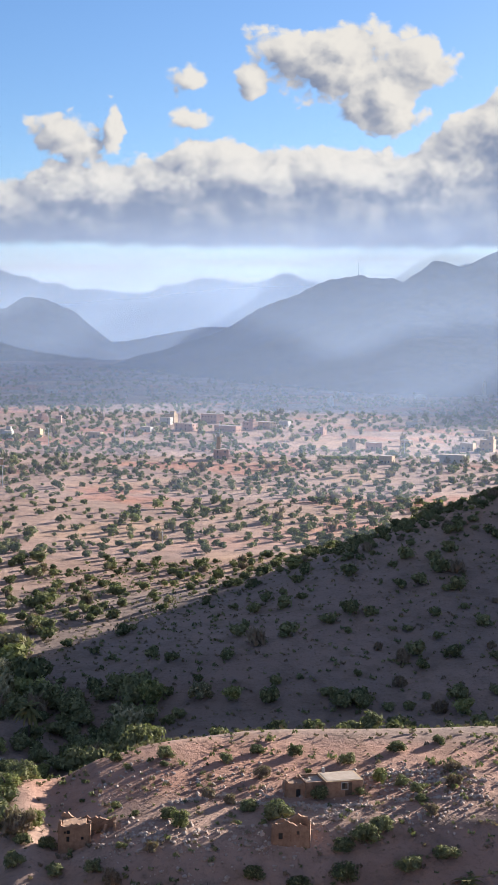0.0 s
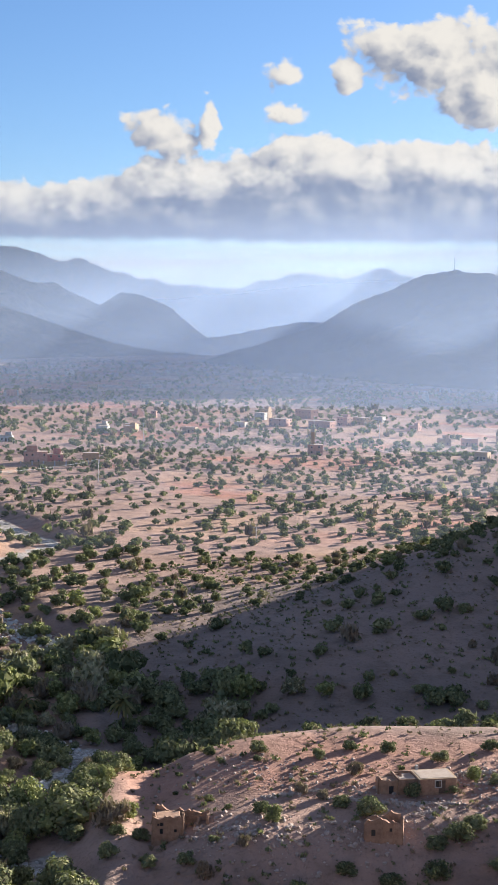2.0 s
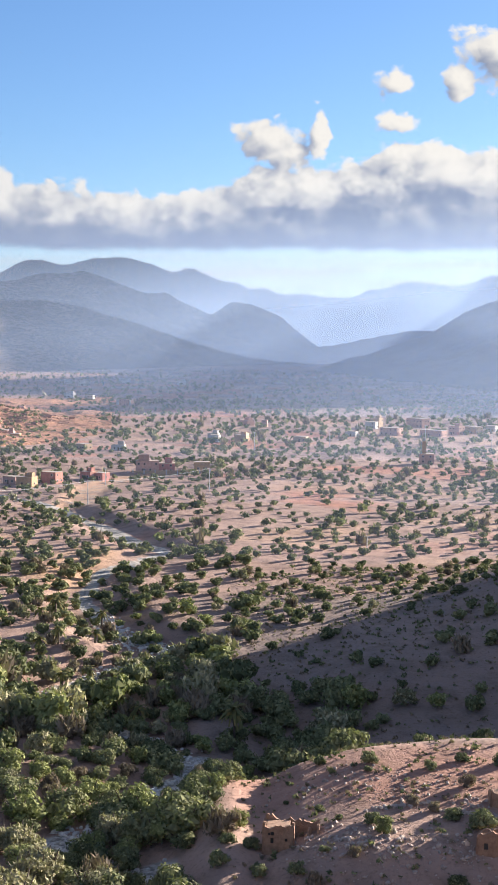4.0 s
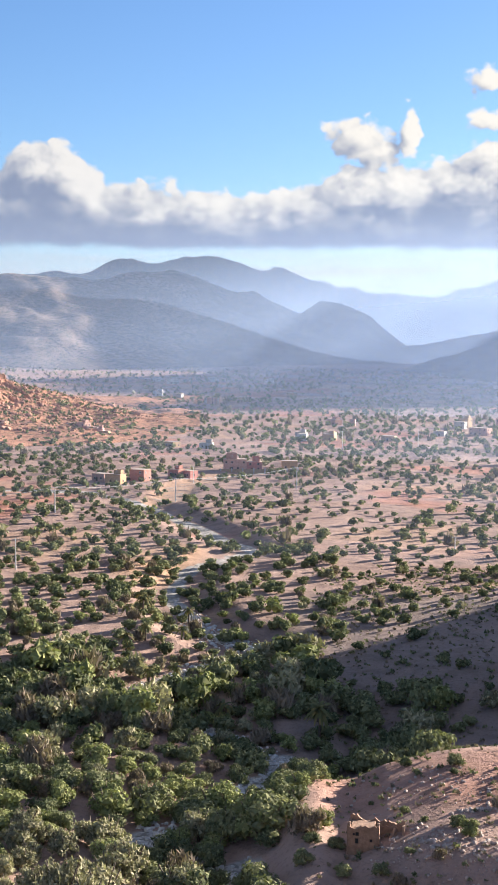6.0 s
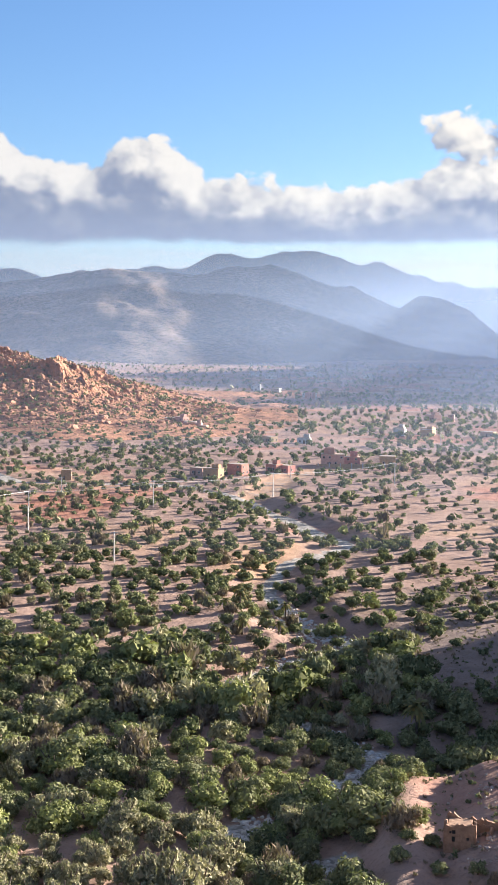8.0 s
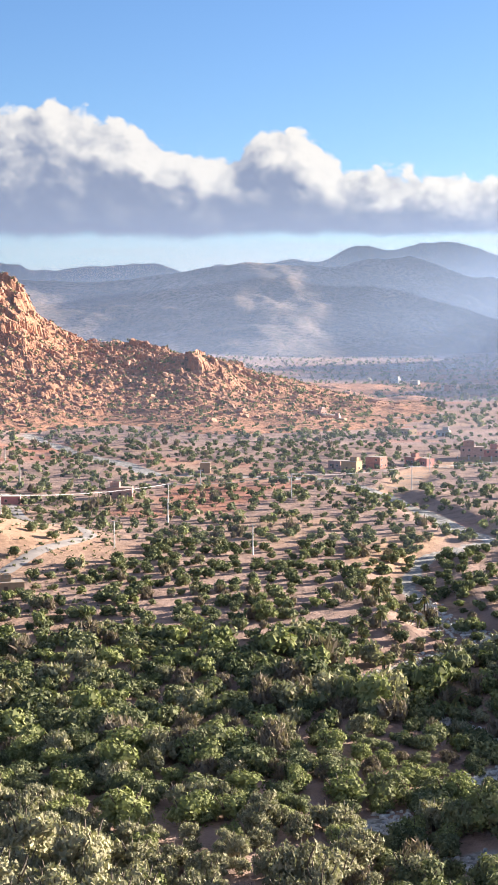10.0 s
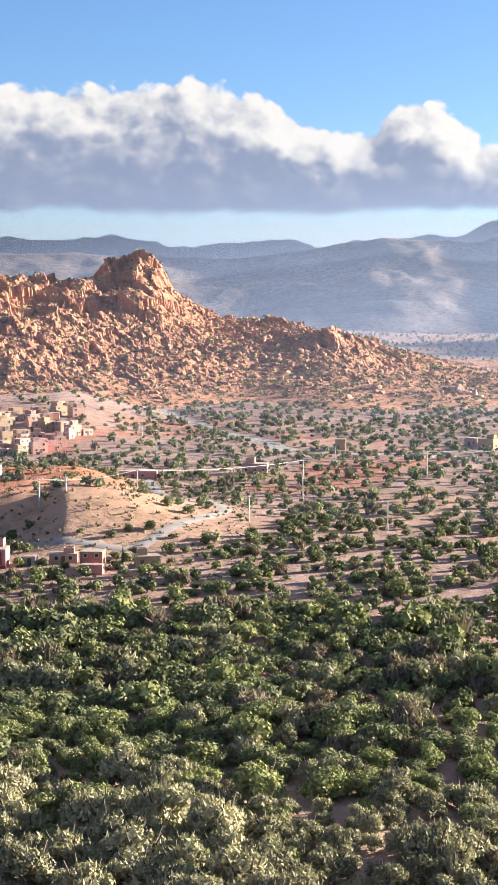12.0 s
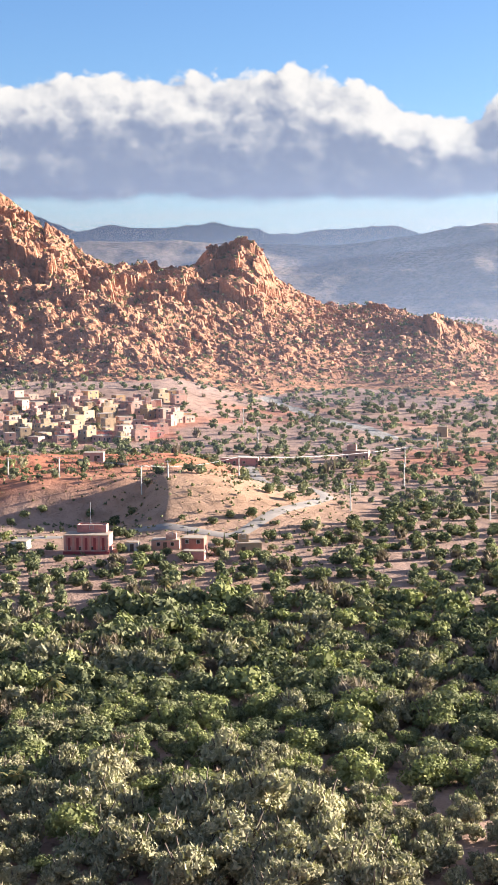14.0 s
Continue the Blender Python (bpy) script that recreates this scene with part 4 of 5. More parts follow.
def shell(w, d, h, rim=0.45, thick=0.3):
    """Four outer walls with a parapet, open at the top."""
    bm = bmesh.new()
    for sx, sy, ww, dd in ((0, -1, w, thick), (0, 1, w, thick), (-1, 0, thick, d - 2 * thick), (1, 0, thick, d - 2 * thick)):
        block(ww, dd, h + rim, 0.03, sx * (w - thick) / 2, sy * (d - thick) / 2, -0.6, bm)
    return bm


WINDOW_FRAME = bpy.data.meshes.new("window")
b = bmesh.new()
for fx, fz, fw, fh in ((-0.52, 0, 0.12, 1.24), (0.52, 0, 0.12, 1.24), (0, 0, 0.92, 0.12), (0, 1.12, 0.92, 0.12)):
    block(fw, 0.14, fh, 0, fx, 0, fz, b)
b.to_mesh(WINDOW_FRAME)
b.free()
WINDOW_FRAME.materials.append(WHITE)
WINDOW_PANE = bpy.data.meshes.new("pane")
b = block(0.92, 0.06, 1.0, 0, 0, 0.0, 0.12)
b.to_mesh(WINDOW_PANE)
b.free()
WINDOW_PANE.materials.append(PANE)
DOOR_LEAF = bpy.data.meshes.new("door")
b = block(1.1, 0.1, 2.1, 0.02)
b.to_mesh(DOOR_LEAF)
b.free()
DOOR_LEAF.materials.append(WOOD)


def windows_on(parent, w, d, h, storeys, q, sides=(0, 1, 3)):
    for side in sides:
        span = w if side in (0, 2) else d
        n = max(1, int(span // 3.2))
        for floor in range(storeys):
            for k in range(n):
                if q.random() < 0.25:
                    continue
                u = (k + 0.5) / n * span - span / 2
                z = 0.95 + floor * (h / storeys)
                m = {0: pose(u, -d / 2 - 0.03, z), 1: pose(w / 2 + 0.03, u, z, 0, 0, 90), 2: pose(u, d / 2 + 0.03, z), 3: pose(-w / 2 - 0.03, u, z, 0, 0, 90)}[side]
                win = part("window", WINDOW_FRAME, WHITE, parent, m=m)
                part("pane", WINDOW_PANE, PANE, win)


def house(x, y, w, d, h, turn, mat, label, storeys=1, upper=None, seed=0, group="", name="house", door=True):
    """Flat-roofed house: walls with a parapet, a roof slab, windows, a door and perhaps a smaller upper room."""
    q = random.Random(seed * 77 + 5)
    ob = new(name)
    ob.matrix_basis = pose(x, y, float(land(x, y)), 0, 0, turn)
    part("wall", shell(w, d, h), mat, ob)
    part("roof", block(w - 0.6, d - 0.6, 0.25, 0, 0, 0, h - 0.25), ROOFING, ob)
    part("parapet_cap", cap(w, d, h - 0.15), WHITE if q.random() < 0.12 else SAND, ob)
    windows_on(ob, w, d, h, storeys, q)
    if door:
        part("door", DOOR_LEAF, WOOD, ob, m=pose(w * (q.random() - 0.5) * 0.5, -d / 2 - 0.04, 0))
    if upper:
        uw, ud, uh, ux, uy = upper
        room = part("upper_room", shell(uw, ud, uh, 0.35), mat, ob, m=pose(ux, uy, h + 0.6))
        part("upper_roof", block(uw - 0.6, ud - 0.6, 0.2, 0, 0, 0, uh - 0.75), ROOFING, room)
        part("window", WINDOW_FRAME, WHITE, room, m=pose(0, -ud / 2 - 0.03, 0.3))
    return tagged(ob, label, "house", group)


def cap(w, d, z):
    bm = bmesh.new()
    for sx, sy, ww, dd in ((0, -1, w + 0.1, 0.42), (0, 1, w + 0.1, 0.42), (-1, 0, 0.42, d - 0.74), (1, 0, 0.42, d - 0.74)):
        block(ww, dd, 0.1, 0, sx * (w - 0.32) / 2, sy * (d - 0.32) / 2, z, bm)
    return bm


def jagged(length, thick, tall, low, seed, step=0.35):
    """A broken wall whose top has crumbled, from tall to low."""
    q = random.Random(seed)
    bm = bmesh.new()
    n = max(3, int(length / step))
    tops, drift = [], 0.0
    for k in range(n + 1):
        drift = 0.6 * drift + q.uniform(-0.45, 0.3)
        u = k / n
        tops.append(max(0.3, tall + (low - tall) * u + drift))
    grid = []
    for k in range(n + 1):
        u = k / n * length
        t = thick / 2 * (1.0 + 0.12 * q.uniform(-1, 1))
        grid.append([bm.verts.new(p) for p in ((u, -t * 1.15, -1.2), (u, -t, tops[k] * 0.6), (u, -t * 0.75, tops[k]), (u, t * 0.75, tops[k] + q.uniform(-0.12, 0.12)), (u, t, tops[k] * 0.6), (u, t * 1.15, -1.2))])
    for a, c in zip(grid, grid[1:]):
        for i in range(5):
            bm.faces.new((a[i], c[i], c[i + 1], a[i + 1]))
    bm.faces.new(grid[0])
    bm.faces.new(list(reversed(grid[-1])))
    bmesh.ops.recalc_face_normals(bm, faces=bm.faces[:])
    return bm


def ruin(x, y, turn, walls, label, seed, extras=()):
    ob = new("ruined_house")
    ob.matrix_basis = pose(x, y, float(land(x, y)), 0, 0, turn)
    for k, (wx, wy, wt, length, tall, low) in enumerate(walls):
        part("wall", jagged(length, 0.5, tall, low, seed + k), ADOBE, ob, m=pose(wx, wy, 0, 0, 0, wt))
    for nm, bm, mat, m in extras:
        part(nm, bm, mat, ob, m=m)
    return tagged(ob, label, "ruin")


# the two ruins and the farmhouse on the knoll
# dark slabs on the wall face paint in the shade of openings
HOLES = [("opening", block(0.5, 0.12, 0.5), PANE, pose(1.3, -0.28, 3.1)), ("opening", block(0.45, 0.12, 0.75), PANE, pose(1.25, -0.28, 1.9)), ("opening", block(0.4, 0.12, 0.4), PANE, pose(3.4, -0.28, 2.2)),
         ("opening", block(0.3, 0.12, 0.3), PANE, pose(0.8, -0.28, 3.15)),
         ("roof", block(3.6, 3.4, 0.3, 0.05, 2.1, 2.4, 3.75), ADOBE, pose(0, 0, 0)), ("beam", block(0.16, 3.0, 0.16, 0, 5.6, 1.2, 2.2), WOOD, pose(0, 0, 0, 12, 20, 0)), ("beam", block(0.14, 2.6, 0.14, 0, 6.2, 1.6, 1.4), WOOD, pose(0, 0, 0, -8, 14, 20))]
ruin(-28.0, 214.6, 4, [(0, 0, 0, 4.4, 4.6, 4.5), (0, 0, 90, 4.4, 4.6, 4.4), (4.4, 0, 90, 4.4, 4.4, 3.6), (0, 4.4, 0, 8.4, 4.7, 4.2), (8.2, 2.2, 90, 2.4, 3.9, 4.3), (4.4, 4.2, 0, 3.9, 3.6, 4.4), (6.2, 1.5, 70, 2.2, 2.6, 3.4)],
     "roofless two-storey mud-brick ruin with crumbled walls", 310, HOLES)
ruin(4.2, 213.8, -3, [(0, 0, 0, 2.6, 2.8, 3.3), (2.6, 0.2, 0, 2.9, 3.0, 3.1), (5.4, 0, 90, 3.4, 3.4, 2.9), (0, 3.4, 0, 5.2, 2.6, 3.6), (0, 0, 90, 3.4, 2.7, 2.4), (2.7, 0.4, 90, 2.2, 3.0, 2.6)],
     "collapsed mud-brick ruin with one sunlit standing corner", 350, [("opening", block(0.6, 0.12, 0.9), PANE, pose(1.2, -0.3, 0.8)), ("opening", block(0.4, 0.12, 0.5), PANE, pose(3.8, -0.1, 1.5))])
ruin(6.6, 229.0, 8, [(0, 0, 0, 3.8, 2.4, 1.9), (0, 0, 90, 2.6, 2.4, 2.2), (3.8, 0, 90, 2.6, 2.0, 2.6), (0, 2.6, 0, 3.8, 2.2, 2.5)], "low mud-brick outbuilding beside the farmhouse", 380,
     [("roof", block(3.4, 2.3, 0.2, 0.04, 1.9, 1.3, 1.95), ADOBE, pose(0, 0, 0)), ("opening", block(0.7, 0.12, 1.2), PANE, pose(1.9, -0.28, 0.1))])
farm = house(15.4, 231.8, 6.2, 5.0, 2.5, 14, ADOBE, "weathered mud-plastered farmhouse with a pale-edged flat roof", seed=3, name="farmhouse")
wing = part("side_wing", shell(3.4, 4.6, 2.5, 0.4), ADOBE, farm, "pale weathered side wing", pose(-4.6, 0.6, 0))
part("wing_roof", block(2.8, 4.0, 0.25, 0, 0, 0, 1.75), ROOFING, wing)
part("chimney", block(0.45, 0.45, 0.8, 0.03), WHITE, farm, m=pose(-2.4, 1.6, 2.7))

# the long pink school with maroon panels, and its neighbours by the road
school = house(-247.0, 331.6, 13.0, 7.0, 5.4, 26, ROSE, "long pink school with maroon panels and white parapet", storeys=1, upper=(8.5, 4.0, 1.8, 0.8, 3.0), seed=8, name="school", door=False)
for k in range(6):
    part("pilaster", block(0.5, 0.35, 5.2, 0.02), PINK, school, m=pose(-6.1 + k * 2.44, -3.62, 0))
    if k < 5:
        part("panel", block(0.75, 0.1, 3.4, 0.01), MAROON, school, "tall maroon panel", pose(-4.9 + k * 2.44, -3.58, 1.2))
part("plinth", block(13.2, 0.5, 0.9, 0.02), MAROON, school, "maroon painted plinth", pose(0, -3.9, -0.1))
part("flagpole", block(0.14, 0.14, 6.5), STEEL, school, m=pose(0.4, 2.2, 7.4))
yard = new("yard_wall", None)
yard.matrix_basis = pose(-248.5, 326.6, float(land(-248.5, 326.6)), 0, 0, 26)
part("wall", block(17.5, 0.3, 1.3, 0.03, 0, 0, -0.2), PINK, yard)
part("wall", block(0.3, 5.0, 1.3, 0.03, -8.6, 2.6, -0.2), PINK, yard)
tagged(yard, "low pink wall round the school yard", "wall")
house(-217.0, 341.0, 6.4, 5.6, 5.2, 22, BRICKY, "dark brick-red two-storey house by the road", storeys=2, seed=11)
house(-213.8, 335.6, 6.2, 3.0, 2.6, 22, ROSE, "low pink annex with a pale roof edge", seed=12)
house(-205.0, 350.6, 7.0, 5.0, 3.2, 38, SAND, "sand-coloured house with sunlit end wall", seed=13, upper=(2.8, 2.6, 1.6, -1.4, 0.6))
house(-230.0, 346.0, 8.0, 5.0, 2.7, 30, PINK, "low pink house with terraced roof", seed=14, upper=(3.0, 3.0, 1.2, 1.6, 0))
house(-236.6, 338.6, 4.0, 3.4, 2.6, 24, WHITE, "small whitish shed among garden trees", seed=15, name="shed")
house(-268.0, 327.0, 5.0, 4.0, 2.4, 20, CONCRETE, "grey flat-roofed shed beside the school", seed=16, name="shed")
house(-322.0, 437.0, 7.5, 5.5, 3.2, 30, PINK, "pink one-storey house on the red mound", seed=17)
house(-312.0, 527.0, 16.0, 5.0, 3.4, 25, ROSE, "long red market building in the trees", seed=18)
house(-276.0, 566.0, 11.0, 7.0, 4.2, 20, PINK, "pink house with garden wall in the orchard", seed=19, upper=(4, 4, 2, -2, 0))
house(-280.0, 672.0, 5.0, 4.5, 5.2, 20, OCHRE, "small ochre house at the wash", storeys=2, seed=20)

# houses of the plain: place, width, depth, height, turn, wall colour
COLOURS = {"p": (PINK, "pink flat-roofed farmhouse on the plain"), "s": (SAND, "sand-coloured flat-roofed house on the plain"), "w": (WHITE, "whitewashed flat-roofed house on the plain"),
           "o": (OCHRE, "ochre flat-roofed house on the plain"), "r": (ROSE, "rose-red walled house on the plain"), "b": (BRICKY, "dark red walled house on the plain")}
PLAIN = [(-180, 1248, 12, 8, 5, "p"), (-162, 1233, 5, 4, 6, "p"), (-158, 1072, 10, 7, 5, "s"), (-179, 1070, 8, 6, 5, "w"), (-112, 1057, 10, 7, 4, "s"), (-80, 1130, 9, 6, 4, "w"), (-67, 1246, 9, 8, 8, "s")]
PLAIN += [(-50, 1148, 16, 9, 6, "p"), (-17, 1141, 20, 8, 5, "p"), (1, 1168, 10, 8, 7, "p"), (13, 1182, 16, 9, 6, "s"), (-32, 1261, 18, 10, 8, "p"), (67, 971, 7, 6, 5, "s"), (84, 974, 9, 7, 5, "p")]
PLAIN += [(124, 880, 15, 8, 5, "w"), (159, 963, 9, 8, 8, "o"), (147, 973, 9, 7, 5, "s"), (82, 859, 8, 6, 5, "s"), (86, 1545, 6, 5, 9, "w"), (-361, 1557, 14, 9, 6, "w"), (-359, 1552, 9, 7, 7, "p")]
PLAIN += [(-215, 711, 9, 6, 5, "o"), (-207, 729, 9, 7, 6, "b"), (-226, 722, 8, 6, 4, "p"), (-193, 751, 7, 6, 4, "b"), (-187, 753, 8, 6, 4, "r"), (-249, 956, 9, 7, 4, "s"), (-223, 947, 9, 6, 4, "w")]
PLAIN += [(-333, 1597, 11, 8, 6, "s"), (-174, 1046, 7, 6, 5, "w"), (-155, 1051, 9, 7, 5, "o"), (-70, 1229, 9, 7, 6, "w"), (30, 1210, 8, 7, 5, "w"), (55, 1120, 8, 6, 4, "p"), (110, 1010, 7, 6, 4, "s")]
PLAIN += [(180, 1120, 10, 7, 5, "s"), (140, 1230, 12, 8, 5, "w"), (-365, 1084, 8, 7, 5, "p"), (-358, 1078, 8, 6, 6, "o"), (-350, 1072, 9, 7, 7, "p"), (-343, 1062, 8, 6, 5, "r"), (-336, 1051, 9, 7, 5, "p"), (-328, 1042, 7, 6, 5, "p"), (-321, 1034, 7, 6, 4, "o")]
PLAIN += [(-420, 1640, 10, 8, 6, "w"), (-460, 1700, 12, 8, 6, "w"), (-300, 1720, 10, 8, 6, "s"), (-240, 1760, 12, 8, 5, "w"), (-150, 1800, 10, 8, 6, "s"), (200, 1700, 12, 8, 6, "w"), (120, 1750, 10, 8, 5, "w"), (-520, 2000, 14, 9, 7, "w"), (-560, 2060, 12, 9, 7, "w"), (-480, 2080, 14, 9, 7, "w"), (-390, 2050, 12, 8, 6, "w")]
for k, (hx, hy, w, d, h, c) in enumerate(PLAIN):
    mat, text = COLOURS[c]
    up = (w * 0.45, d * 0.5, 1.8, w * 0.2, 0) if k % 3 == 0 else None
    house(hx, hy, w, d, h, math.degrees(math.atan2(-hx, hy)) - 28 + (k * 37) % 40 - 20, mat, text, storeys=2 if h > 5 else 1, upper=up, seed=40 + k, group="houses of the plain")

# the pink mansion with its long sand-coloured wall
house(-171, 797, 13, 9, 6.5, 12, PINK, "large pink mansion with upper rooms", storeys=2, upper=(6, 6, 3, -2, 0), seed=150, name="mansion")
house(-161, 802, 9, 8, 5.5, 12, ROSE, "rose-pink wing of the mansion", storeys=2, upper=(4, 4, 2.5, 1, 0), seed=151)
house(-142, 809, 9, 7, 5.2, 12, OCHRE, "ochre gatehouse at the end of the wall", seed=152)
long_wall = new("garden_wall")
long_wall.matrix_basis = pose(-160, 793, float(land(-160, 793)), 0, 0, 14)
part("wall", block(46, 0.5, 3.0, 0.04, 4, 0, -0.3), SAND, long_wall)
for k in range(8):
    part("pillar", block(0.7, 0.7, 3.5, 0.04), WHITE, long_wall, m=pose(-18 + 6.2 * k, 0, -0.3))
tagged(long_wall, "long sand-coloured garden wall with pale pillars", "wall")
# tower house with a slender minaret
tower = house(-17.0, 882, 9, 7, 6.0, 4, PINK, "pink tower house with a slender minaret", storeys=2, seed=160, name="mosque")
part("minaret", block(2.4, 2.4, 13.5, 0.1), SAND, tower, m=pose(-1.5, 1.5, 0))
part("lantern", block(1.3, 1.3, 2.4, 0.1), WHITE, tower, m=pose(-1.5, 1.5, 13.5))
mosque = house(268, 1684, 16, 10, 6, 0, WHITE, "white mosque with a minaret among trees", storeys=1, seed=161, name="mosque")
part("minaret", block(3.2, 3.2, 20, 0.1), WHITE, mosque, m=pose(4, 0, 0))
part("lantern", block(1.6, 1.6, 3.5, 0.1), WHITE, mosque, m=pose(4, 0, 20))

# village stepping up the foot of the granite mountain
q = random.Random(12)
taken, k = [], 0
while len(taken) < 96 and k < 6000:
    k += 1
    az = q.triangular(32.2, 41.2, 36.5)
    r0 = 715 + max(0.0, 34.5 - az) * 22
    dist = r0 + q.random() ** 1.3 * 150
    x, y = -math.sin(radians(az)) * dist, math.cos(radians(az)) * dist
    if all(math.hypot(x - tx, y - ty) > 7.6 for tx, ty in taken):
        taken.append((x, y))
for k, (x, y) in enumerate(taken):
    mat, text = [(SAND, "sand-coloured cube house in the village"), (PINK, "pink cube house in the village"), (OCHRE, "ochre cube house in the village"), (SAND, "pale cube house with a roof terrace"),
                 (ROSE, "rose-red cube house in the village")][q.choice((0, 0, 1, 1, 1, 1, 1, 2, 2, 3, 4))]
    w, d, h = q.uniform(5.0, 8.0), q.uniform(5, 7), q.choice((3.0, 3.3, 5.4, 5.8))
    up = (w * 0.5, d * 0.5, 1.8, w * q.uniform(-0.2, 0.2), 0) if q.random() < 0.5 else None
    house(x, y, w, d, h, q.gauss(66, 12), mat, text, storeys=2 if h > 5 else 1, upper=up, seed=200 + k, group="village houses")


# ---- power line ----
def pole_at(x, y, tall, turn, concrete=True, group="power poles"):
    ob = new("power_pole")
    ob.matrix_basis = pose(x, y, float(land(x, y)), 0, 0, turn)
    v, f = tube([(0, 0, -0.5), (0, 0, tall * 0.5), (0, 0, tall)], [0.26, 0.21, 0.15], 8)
    part("shaft", mesh_of("shaft", v, f, (CONCRETE,), True), CONCRETE, ob)
    part("crossarm", block(2.2, 0.16, 0.16, 0.01), STEEL, ob, m=pose(0, 0, tall - 0.4))
    for u in (-0.95, 0, 0.95):
        v, f = tube([(u, 0, tall - 0.24), (u, 0, tall + 0.1)], [0.08, 0.05], 6)
        part("insulator", mesh_of("insulator", v, f, (WHITE,), True), WHITE, ob)
    return tagged(ob, "pale concrete power pole with a crossarm", "pole", group), (x, y, float(land(x, y)) + tall)


def cable(a, c, sag, u):
    bend = []
    for k in range(13):
        t = k / 12
        bend.append((a[0] + (c[0] - a[0]) * t, a[1] + (c[1] - a[1]) * t + u, a[2] + (c[2] - a[2]) * t - sag * 4 * t * (1 - t)))
    verts, faces = [], []
    for p in bend:
        verts += [(p[0], p[1], p[2] + 0.025), (p[0], p[1] - 0.022, p[2] - 0.015), (p[0], p[1] + 0.022, p[2] - 0.015)]
    for k in range(12):
        for s in range(3):
            i, j = 3 * k + s, 3 * k + (s + 1) % 3
            faces.append((i, j, j + 3, i + 3))
    tagged(new("power_cable", mesh_of("power_cable", verts, faces, (CABLE,))), "thin sagging aluminium power cable between poles", "cable", "power cables")


LINE = [(-420, 420, 13), (-269.5, 391.5, 10), (-262, 396, 6), (-270.4, 456, 9), (-240, 536.8, 10), (-202.6, 581.7, 11), (-165, 640, 11), (-120, 705, 11)]
tops = [pole_at(x, y, h, 35)[1] for x, y, h in LINE]
for a, c in ((0, 1), (1, 3), (3, 4), (4, 5), (5, 6), (6, 7)):
    for u in (-0.9, 0.9):
        cable(tops[a], tops[c], 1.6, u)
for x, y, h in ((-164, 433, 10), (-222, 496, 9), (-254, 604, 9), (-316, 380, 7), (-299, 386, 7), (-209, 424, 9), (-134, 968, 12), (-86, 1002, 12), (-21, 1039, 14), (-180, 735, 9), (25, 1010, 12), (100, 930, 10), (-30, 505, 6), (-345, 600, 9), (-400, 680, 9)):
    pole_at(x, y, h, 20, group="lamp and power poles")

# ---- palms ----
def palm_models(seed):
    q = np.random.default_rng(seed)
    quad = []
    for k in range(34):
        t, rise = q.uniform(0, 6.283), q.uniform(-0.5, 1.1)
        c, s = math.cos(t), math.sin(t)
        prev = np.array([0.0, 0.0, 0.0])
        for j in range(4):
            u = (j + 1) / 4
            tip = np.array([c * u * 2.2 * math.cos(rise * 0.6), s * u * 2.2 * math.cos(rise * 0.6), 2.0 * (rise * u - 0.75 * u * u)])
            side = np.array([-s, c, 0.15]) * 0.26 * (1.0 if j < 3 else 0.5)
            quad.append([prev - side, prev + side, tip + side * 0.75, tip - side * 0.75])
            prev = tip
    quad = np.array(quad).reshape(-1, 3)
    return mesh_of("crown", quad, quads(len(quad) // 4), (LEAF_PALM,))


PALM_CROWNS = [palm_models(k) for k in range(4)]
PALMS = [(-43.7, 287.7, 7, 1.5), (-65.1, 293.9, 5, 1.2), (-81.5, 301, 6, 1.2), (-89, 321, 4, 1.1), (-94, 379.5, 4, 1.0), (-84, 325, 4, 1.1), (-107, 380, 4, 1.1), (-109, 372, 3, 1.1), (-74.7, 307, 4, 1.1)]
PALMS += [(-141, 170.2, 5, 1.3), (-143.6, 171, 4, 1.2), (-169, 214.4, 6, 1.3), (-165.8, 213, 4, 1.2), (-167, 232, 3, 1.1), (-153.8, 241, 5, 1.1), (-152.6, 260.6, 5, 1.1), (-116.7, 178, 3, 1.4), (-149, 275, 4, 1.0), (-142, 302, 4, 1.1)]
PALMS += [(-137.6, 289, 3, 1.0), (-185, 304, 4, 1.1), (-198, 297, 4, 1.1), (-119, 196, 1, 1.3), (32.7, 207.4, 1, 1.3), (-98, 350, 4, 1.0), (-100, 340, 4, 1.0), (-90, 356, 3, 1.0), (-112, 395, 3, 1.0), (-470, 640, 6, 1.4), (-440, 600, 5, 1.3), (-480, 600, 6, 1.3)]
for k, (x, y, tall, size) in enumerate(PALMS):
    ob = new("palm_tree")
    ob.matrix_basis = pose(x, y, float(land(x, y)), 0, 0, 47 * k)
    lean = 0.06 * (k % 5 - 2) * tall / 4
    v, f = tube([(0, 0, -0.3), (lean * 0.3, 0, tall * 0.5), (lean, 0, tall)], [0.30, 0.22, 0.20], 8)
    part("trunk", mesh_of("trunk", v, f, (BARK,), True), BARK, ob)
    part("crown", PALM_CROWNS[k % 4], LEAF_PALM, ob, m=pose(lean, 0, tall) @ Matrix.Diagonal((size, size, size, 1)))
    tagged(ob, "date palm with arching fronds above the grove", "palm", "palms of the river grove")


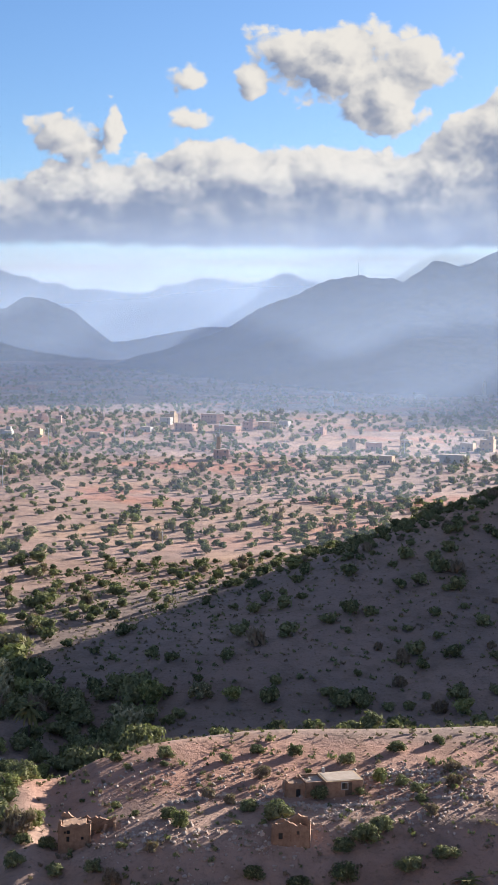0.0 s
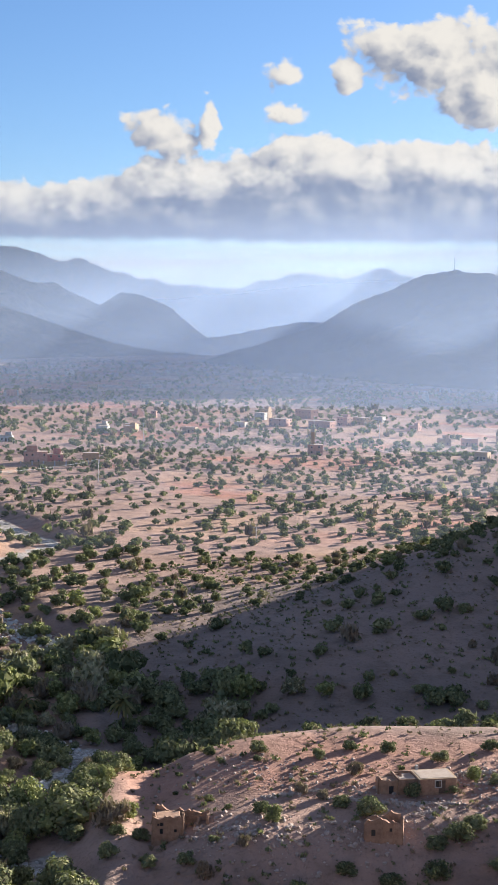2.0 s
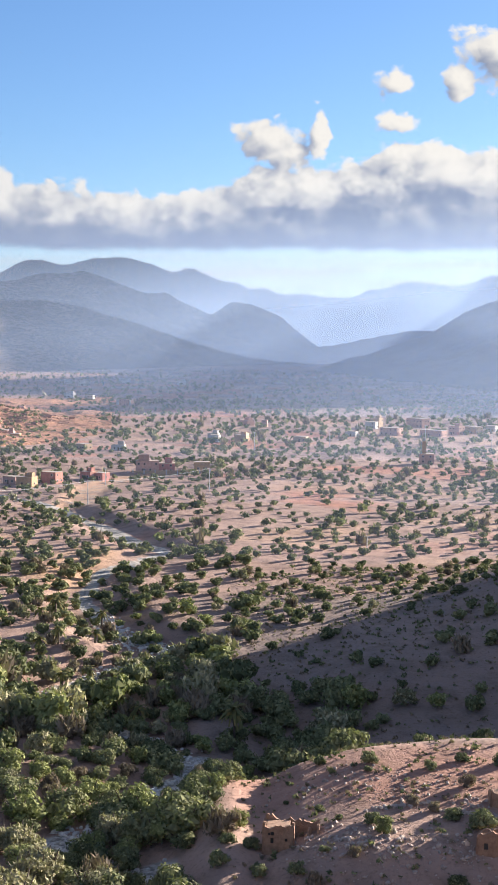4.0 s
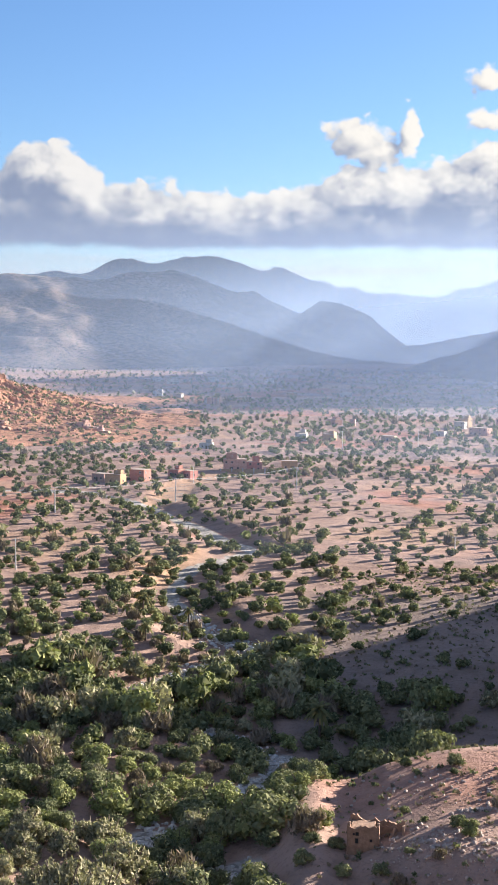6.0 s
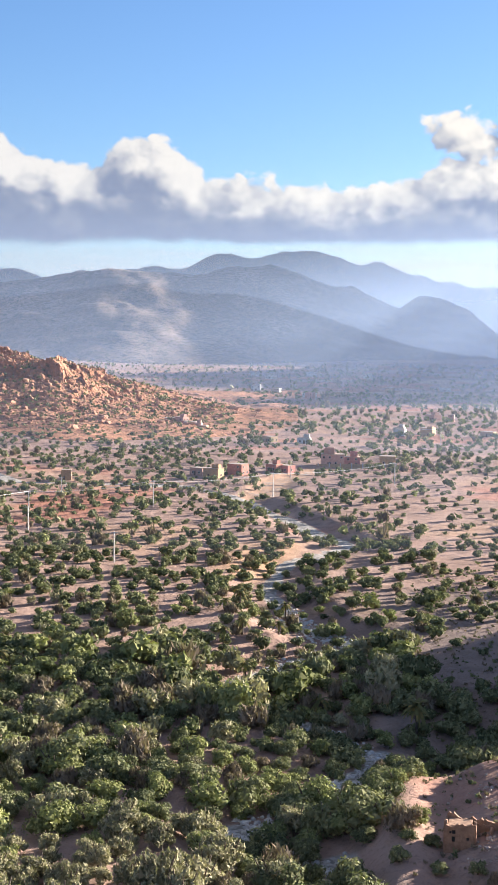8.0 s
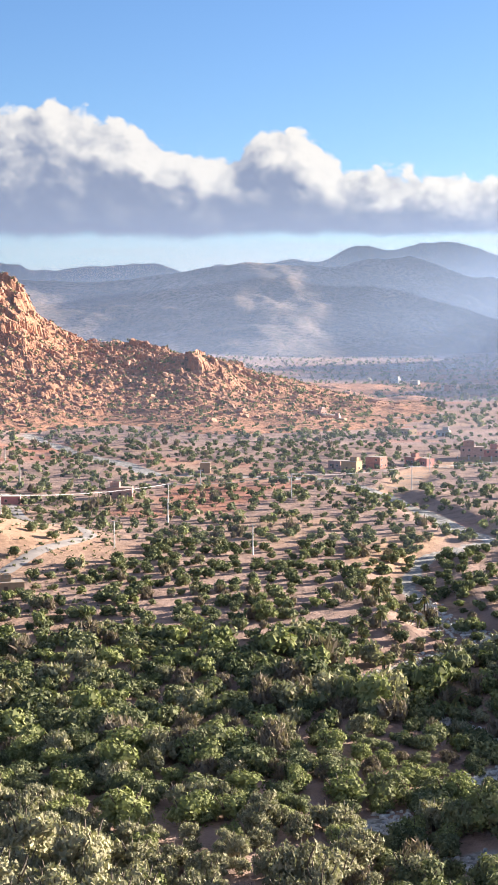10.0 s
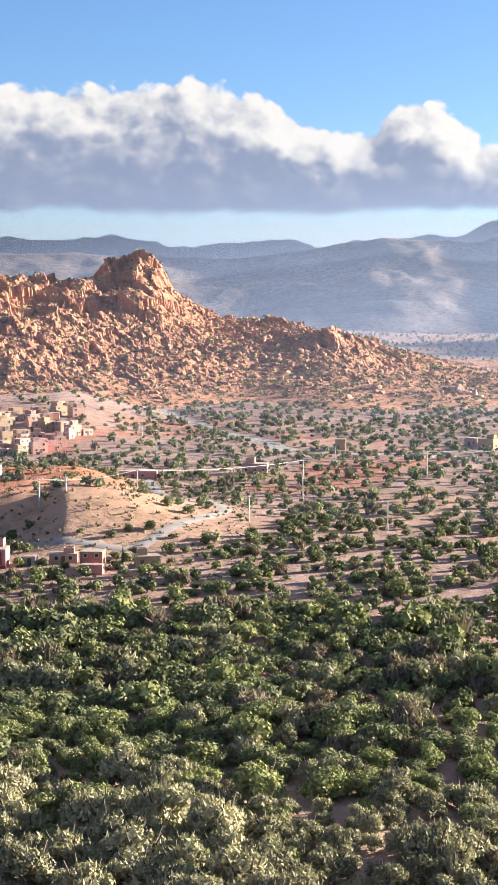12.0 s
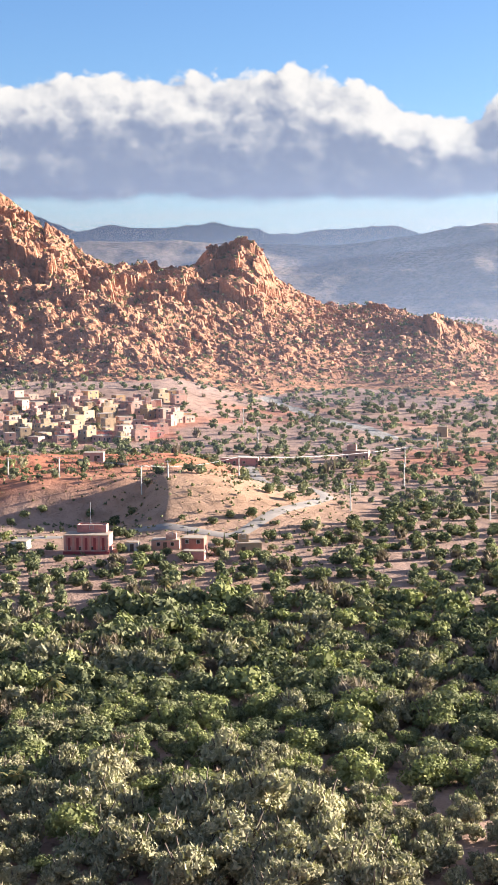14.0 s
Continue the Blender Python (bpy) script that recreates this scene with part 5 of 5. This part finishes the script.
# ---- loose stone ----
def stone_models(n, seed, sharp=0.35):
    q = np.random.default_rng(seed)
    out = []
    for k in range(n):
        bm = bmesh.new()
        bmesh.ops.create_icosphere(bm, subdivisions=1, radius=1.0)
        v = np.array([p.co for p in bm.verts])
        f = np.array([[p.index for p in t.verts] for t in bm.faces])
        bm.free()
        v = v * (1 + sharp * q.uniform(-1, 1, (len(v), 1))) * np.array([1, q.uniform(0.7, 1.0), q.uniform(0.55, 0.9)])
        out.append((v, f))
    return out


def stones(name, x, y, size, height, mat, label, seed, category="stones"):
    q = np.random.default_rng(seed)
    models = stone_models(6, seed)
    z = height(x, y)
    vs, fs, n = [], [], 0
    for i in range(len(x)):
        v, f = models[int(q.integers(6))]
        t = q.uniform(0, 6.283)
        c, s = math.cos(t), math.sin(t)
        v = v * size[i]
        vs.append(np.stack([v[:, 0] * c - v[:, 1] * s + x[i], v[:, 0] * s + v[:, 1] * c + y[i], v[:, 2] + z[i] + size[i] * 0.15], -1))
        fs.append(f + n)
        n += len(v)
    tagged(new(name, mesh_of(name, np.concatenate(vs), np.concatenate(fs), (mat,))), label, category, kind="stuff")


q = np.random.default_rng(5)
# boulders over the granite slopes
ba, br = q.uniform(15, 41.5, 4600), q.uniform(900, 1420, 4600)
bx, by = -np.sin(np.radians(ba)) * br, np.cos(np.radians(ba)) * br
keep = crag(bx, by) > land(bx, by) + 3
bx, by = bx[keep], by[keep]
stones("boulders", bx, by, 0.8 + 2.8 * q.random(len(bx)) ** 4, crag, BOULDER, "pink granite boulders strewn over the mountain", 3)
# river stones
i = q.integers(0, 11, 2600)
u = q.random(2600)[:, None]
line = np.array(RIVER, float)
p = line[i] * (1 - u) + line[i + 1] * u + q.normal(0, 2.3, (2600, 2))
stones("river_stones", p[:, 0], p[:, 1], 0.18 + 0.55 * q.random(2600) ** 3, land, PEBBLE, "pale rounded stones in the river bed", 4)
# rubble round the ruins and broken terrace walls
rx, ry, rs = [], [], []
for cx, cy, spread, n in ((-15, 215, 5, 220), (-10, 211, 6, 160), (2, 214, 3, 90), (10, 216, 3, 80), (8, 226, 6, 150), (27, 237, 6, 220), (34, 231, 6, 180), (15, 222, 5, 160), (-14, 236, 9, 160), (-4, 232, 8, 180), (28, 222, 5, 100)):
    rx.append(q.normal(cx, spread, n)), ry.append(q.normal(cy, spread * 0.6, n)), rs.append(0.12 + 0.38 * q.random(n) ** 3)
for (ax, ay), (cx, cy) in (((-2, 227), (8, 225)), ((9, 225), (20, 226)), ((20, 238), (38, 241)), ((22, 234), (40, 236)), ((12, 221), (17, 224)), ((24, 228), (38, 229)), ((-12, 226), (-3, 230))):
    u = q.random(130)
    rx.append(ax + (cx - ax) * u + q.normal(0, 0.2, 130)), ry.append(ay + (cy - ay) * u + q.normal(0, 0.25, 130)), rs.append(q.uniform(0.15, 0.4, 130))
stones("rubble", np.concatenate(rx), np.concatenate(ry), np.concatenate(rs), land, STONE, "rubble and broken terrace walls on the knoll", 6)

# ---- road ----
def road_strip(line, wide):
    pts = np.array(line, float)
    t = np.linspace(0, len(pts) - 1, 160)
    c = np.stack([np.interp(t, np.arange(len(pts)), pts[:, k]) for k in (0, 1)], -1)
    k = np.ones(9) / 9
    c[4:-4] = np.stack([np.convolve(c[:, j], k, "valid") for j in (0, 1)], -1)
    way = np.gradient(c, axis=0)
    way /= np.linalg.norm(way, axis=1)[:, None]
    side = np.stack([-way[:, 1], way[:, 0]], -1)
    cols = [c + side * s * wide for s in (-0.5, -0.25, 0, 0.25, 0.5)]
    lift = [0.06, 0.22, 0.25, 0.22, 0.06]
    verts = np.stack([np.concatenate([p, (land(p[:, 0], p[:, 1]) + l)[:, None]], 1) for p, l in zip(cols, lift)], 1).reshape(-1, 3)
    i = np.arange(len(verts)).reshape(-1, 5)
    faces = np.stack([i[:-1, :-1], i[:-1, 1:], i[1:, 1:], i[1:, :-1]], -1).reshape(-1, 4)
    return mesh_of("road", verts, faces, (TARMAC,), True)


TARMAC = plain_material("bleached road surface", (0.28, 0.25, 0.23), (0.36, 0.32, 0.29), 0.3, 0.9, 0.2)
tagged(new("road", road_strip(ROAD, 4.6)), "pale bleached road curving through the orchard", "road", kind="structure")

# radio mast on the ridge
mast = new("radio_mast")
mast.matrix_basis = pose(200.0, 2713.0, float(mountain(RIGHT, 950.0, 420.0, 0.7, 101)(np.array([200.0]), np.array([2713.0]))[0]) - 2)
v, f = tube([(0, 0, 0), (0, 0, 14), (0, 0, 28)], [0.4, 0.3, 0.15], 6)
part("lattice", mesh_of("lattice", v, f, (STEEL,), True), STEEL, mast)
part("antenna", block(0.8, 0.8, 2.0, 0.1), WHITE, mast, m=pose(0, 0, 23))
tagged(mast, "slender steel radio mast on the mountain ridge", "mast")
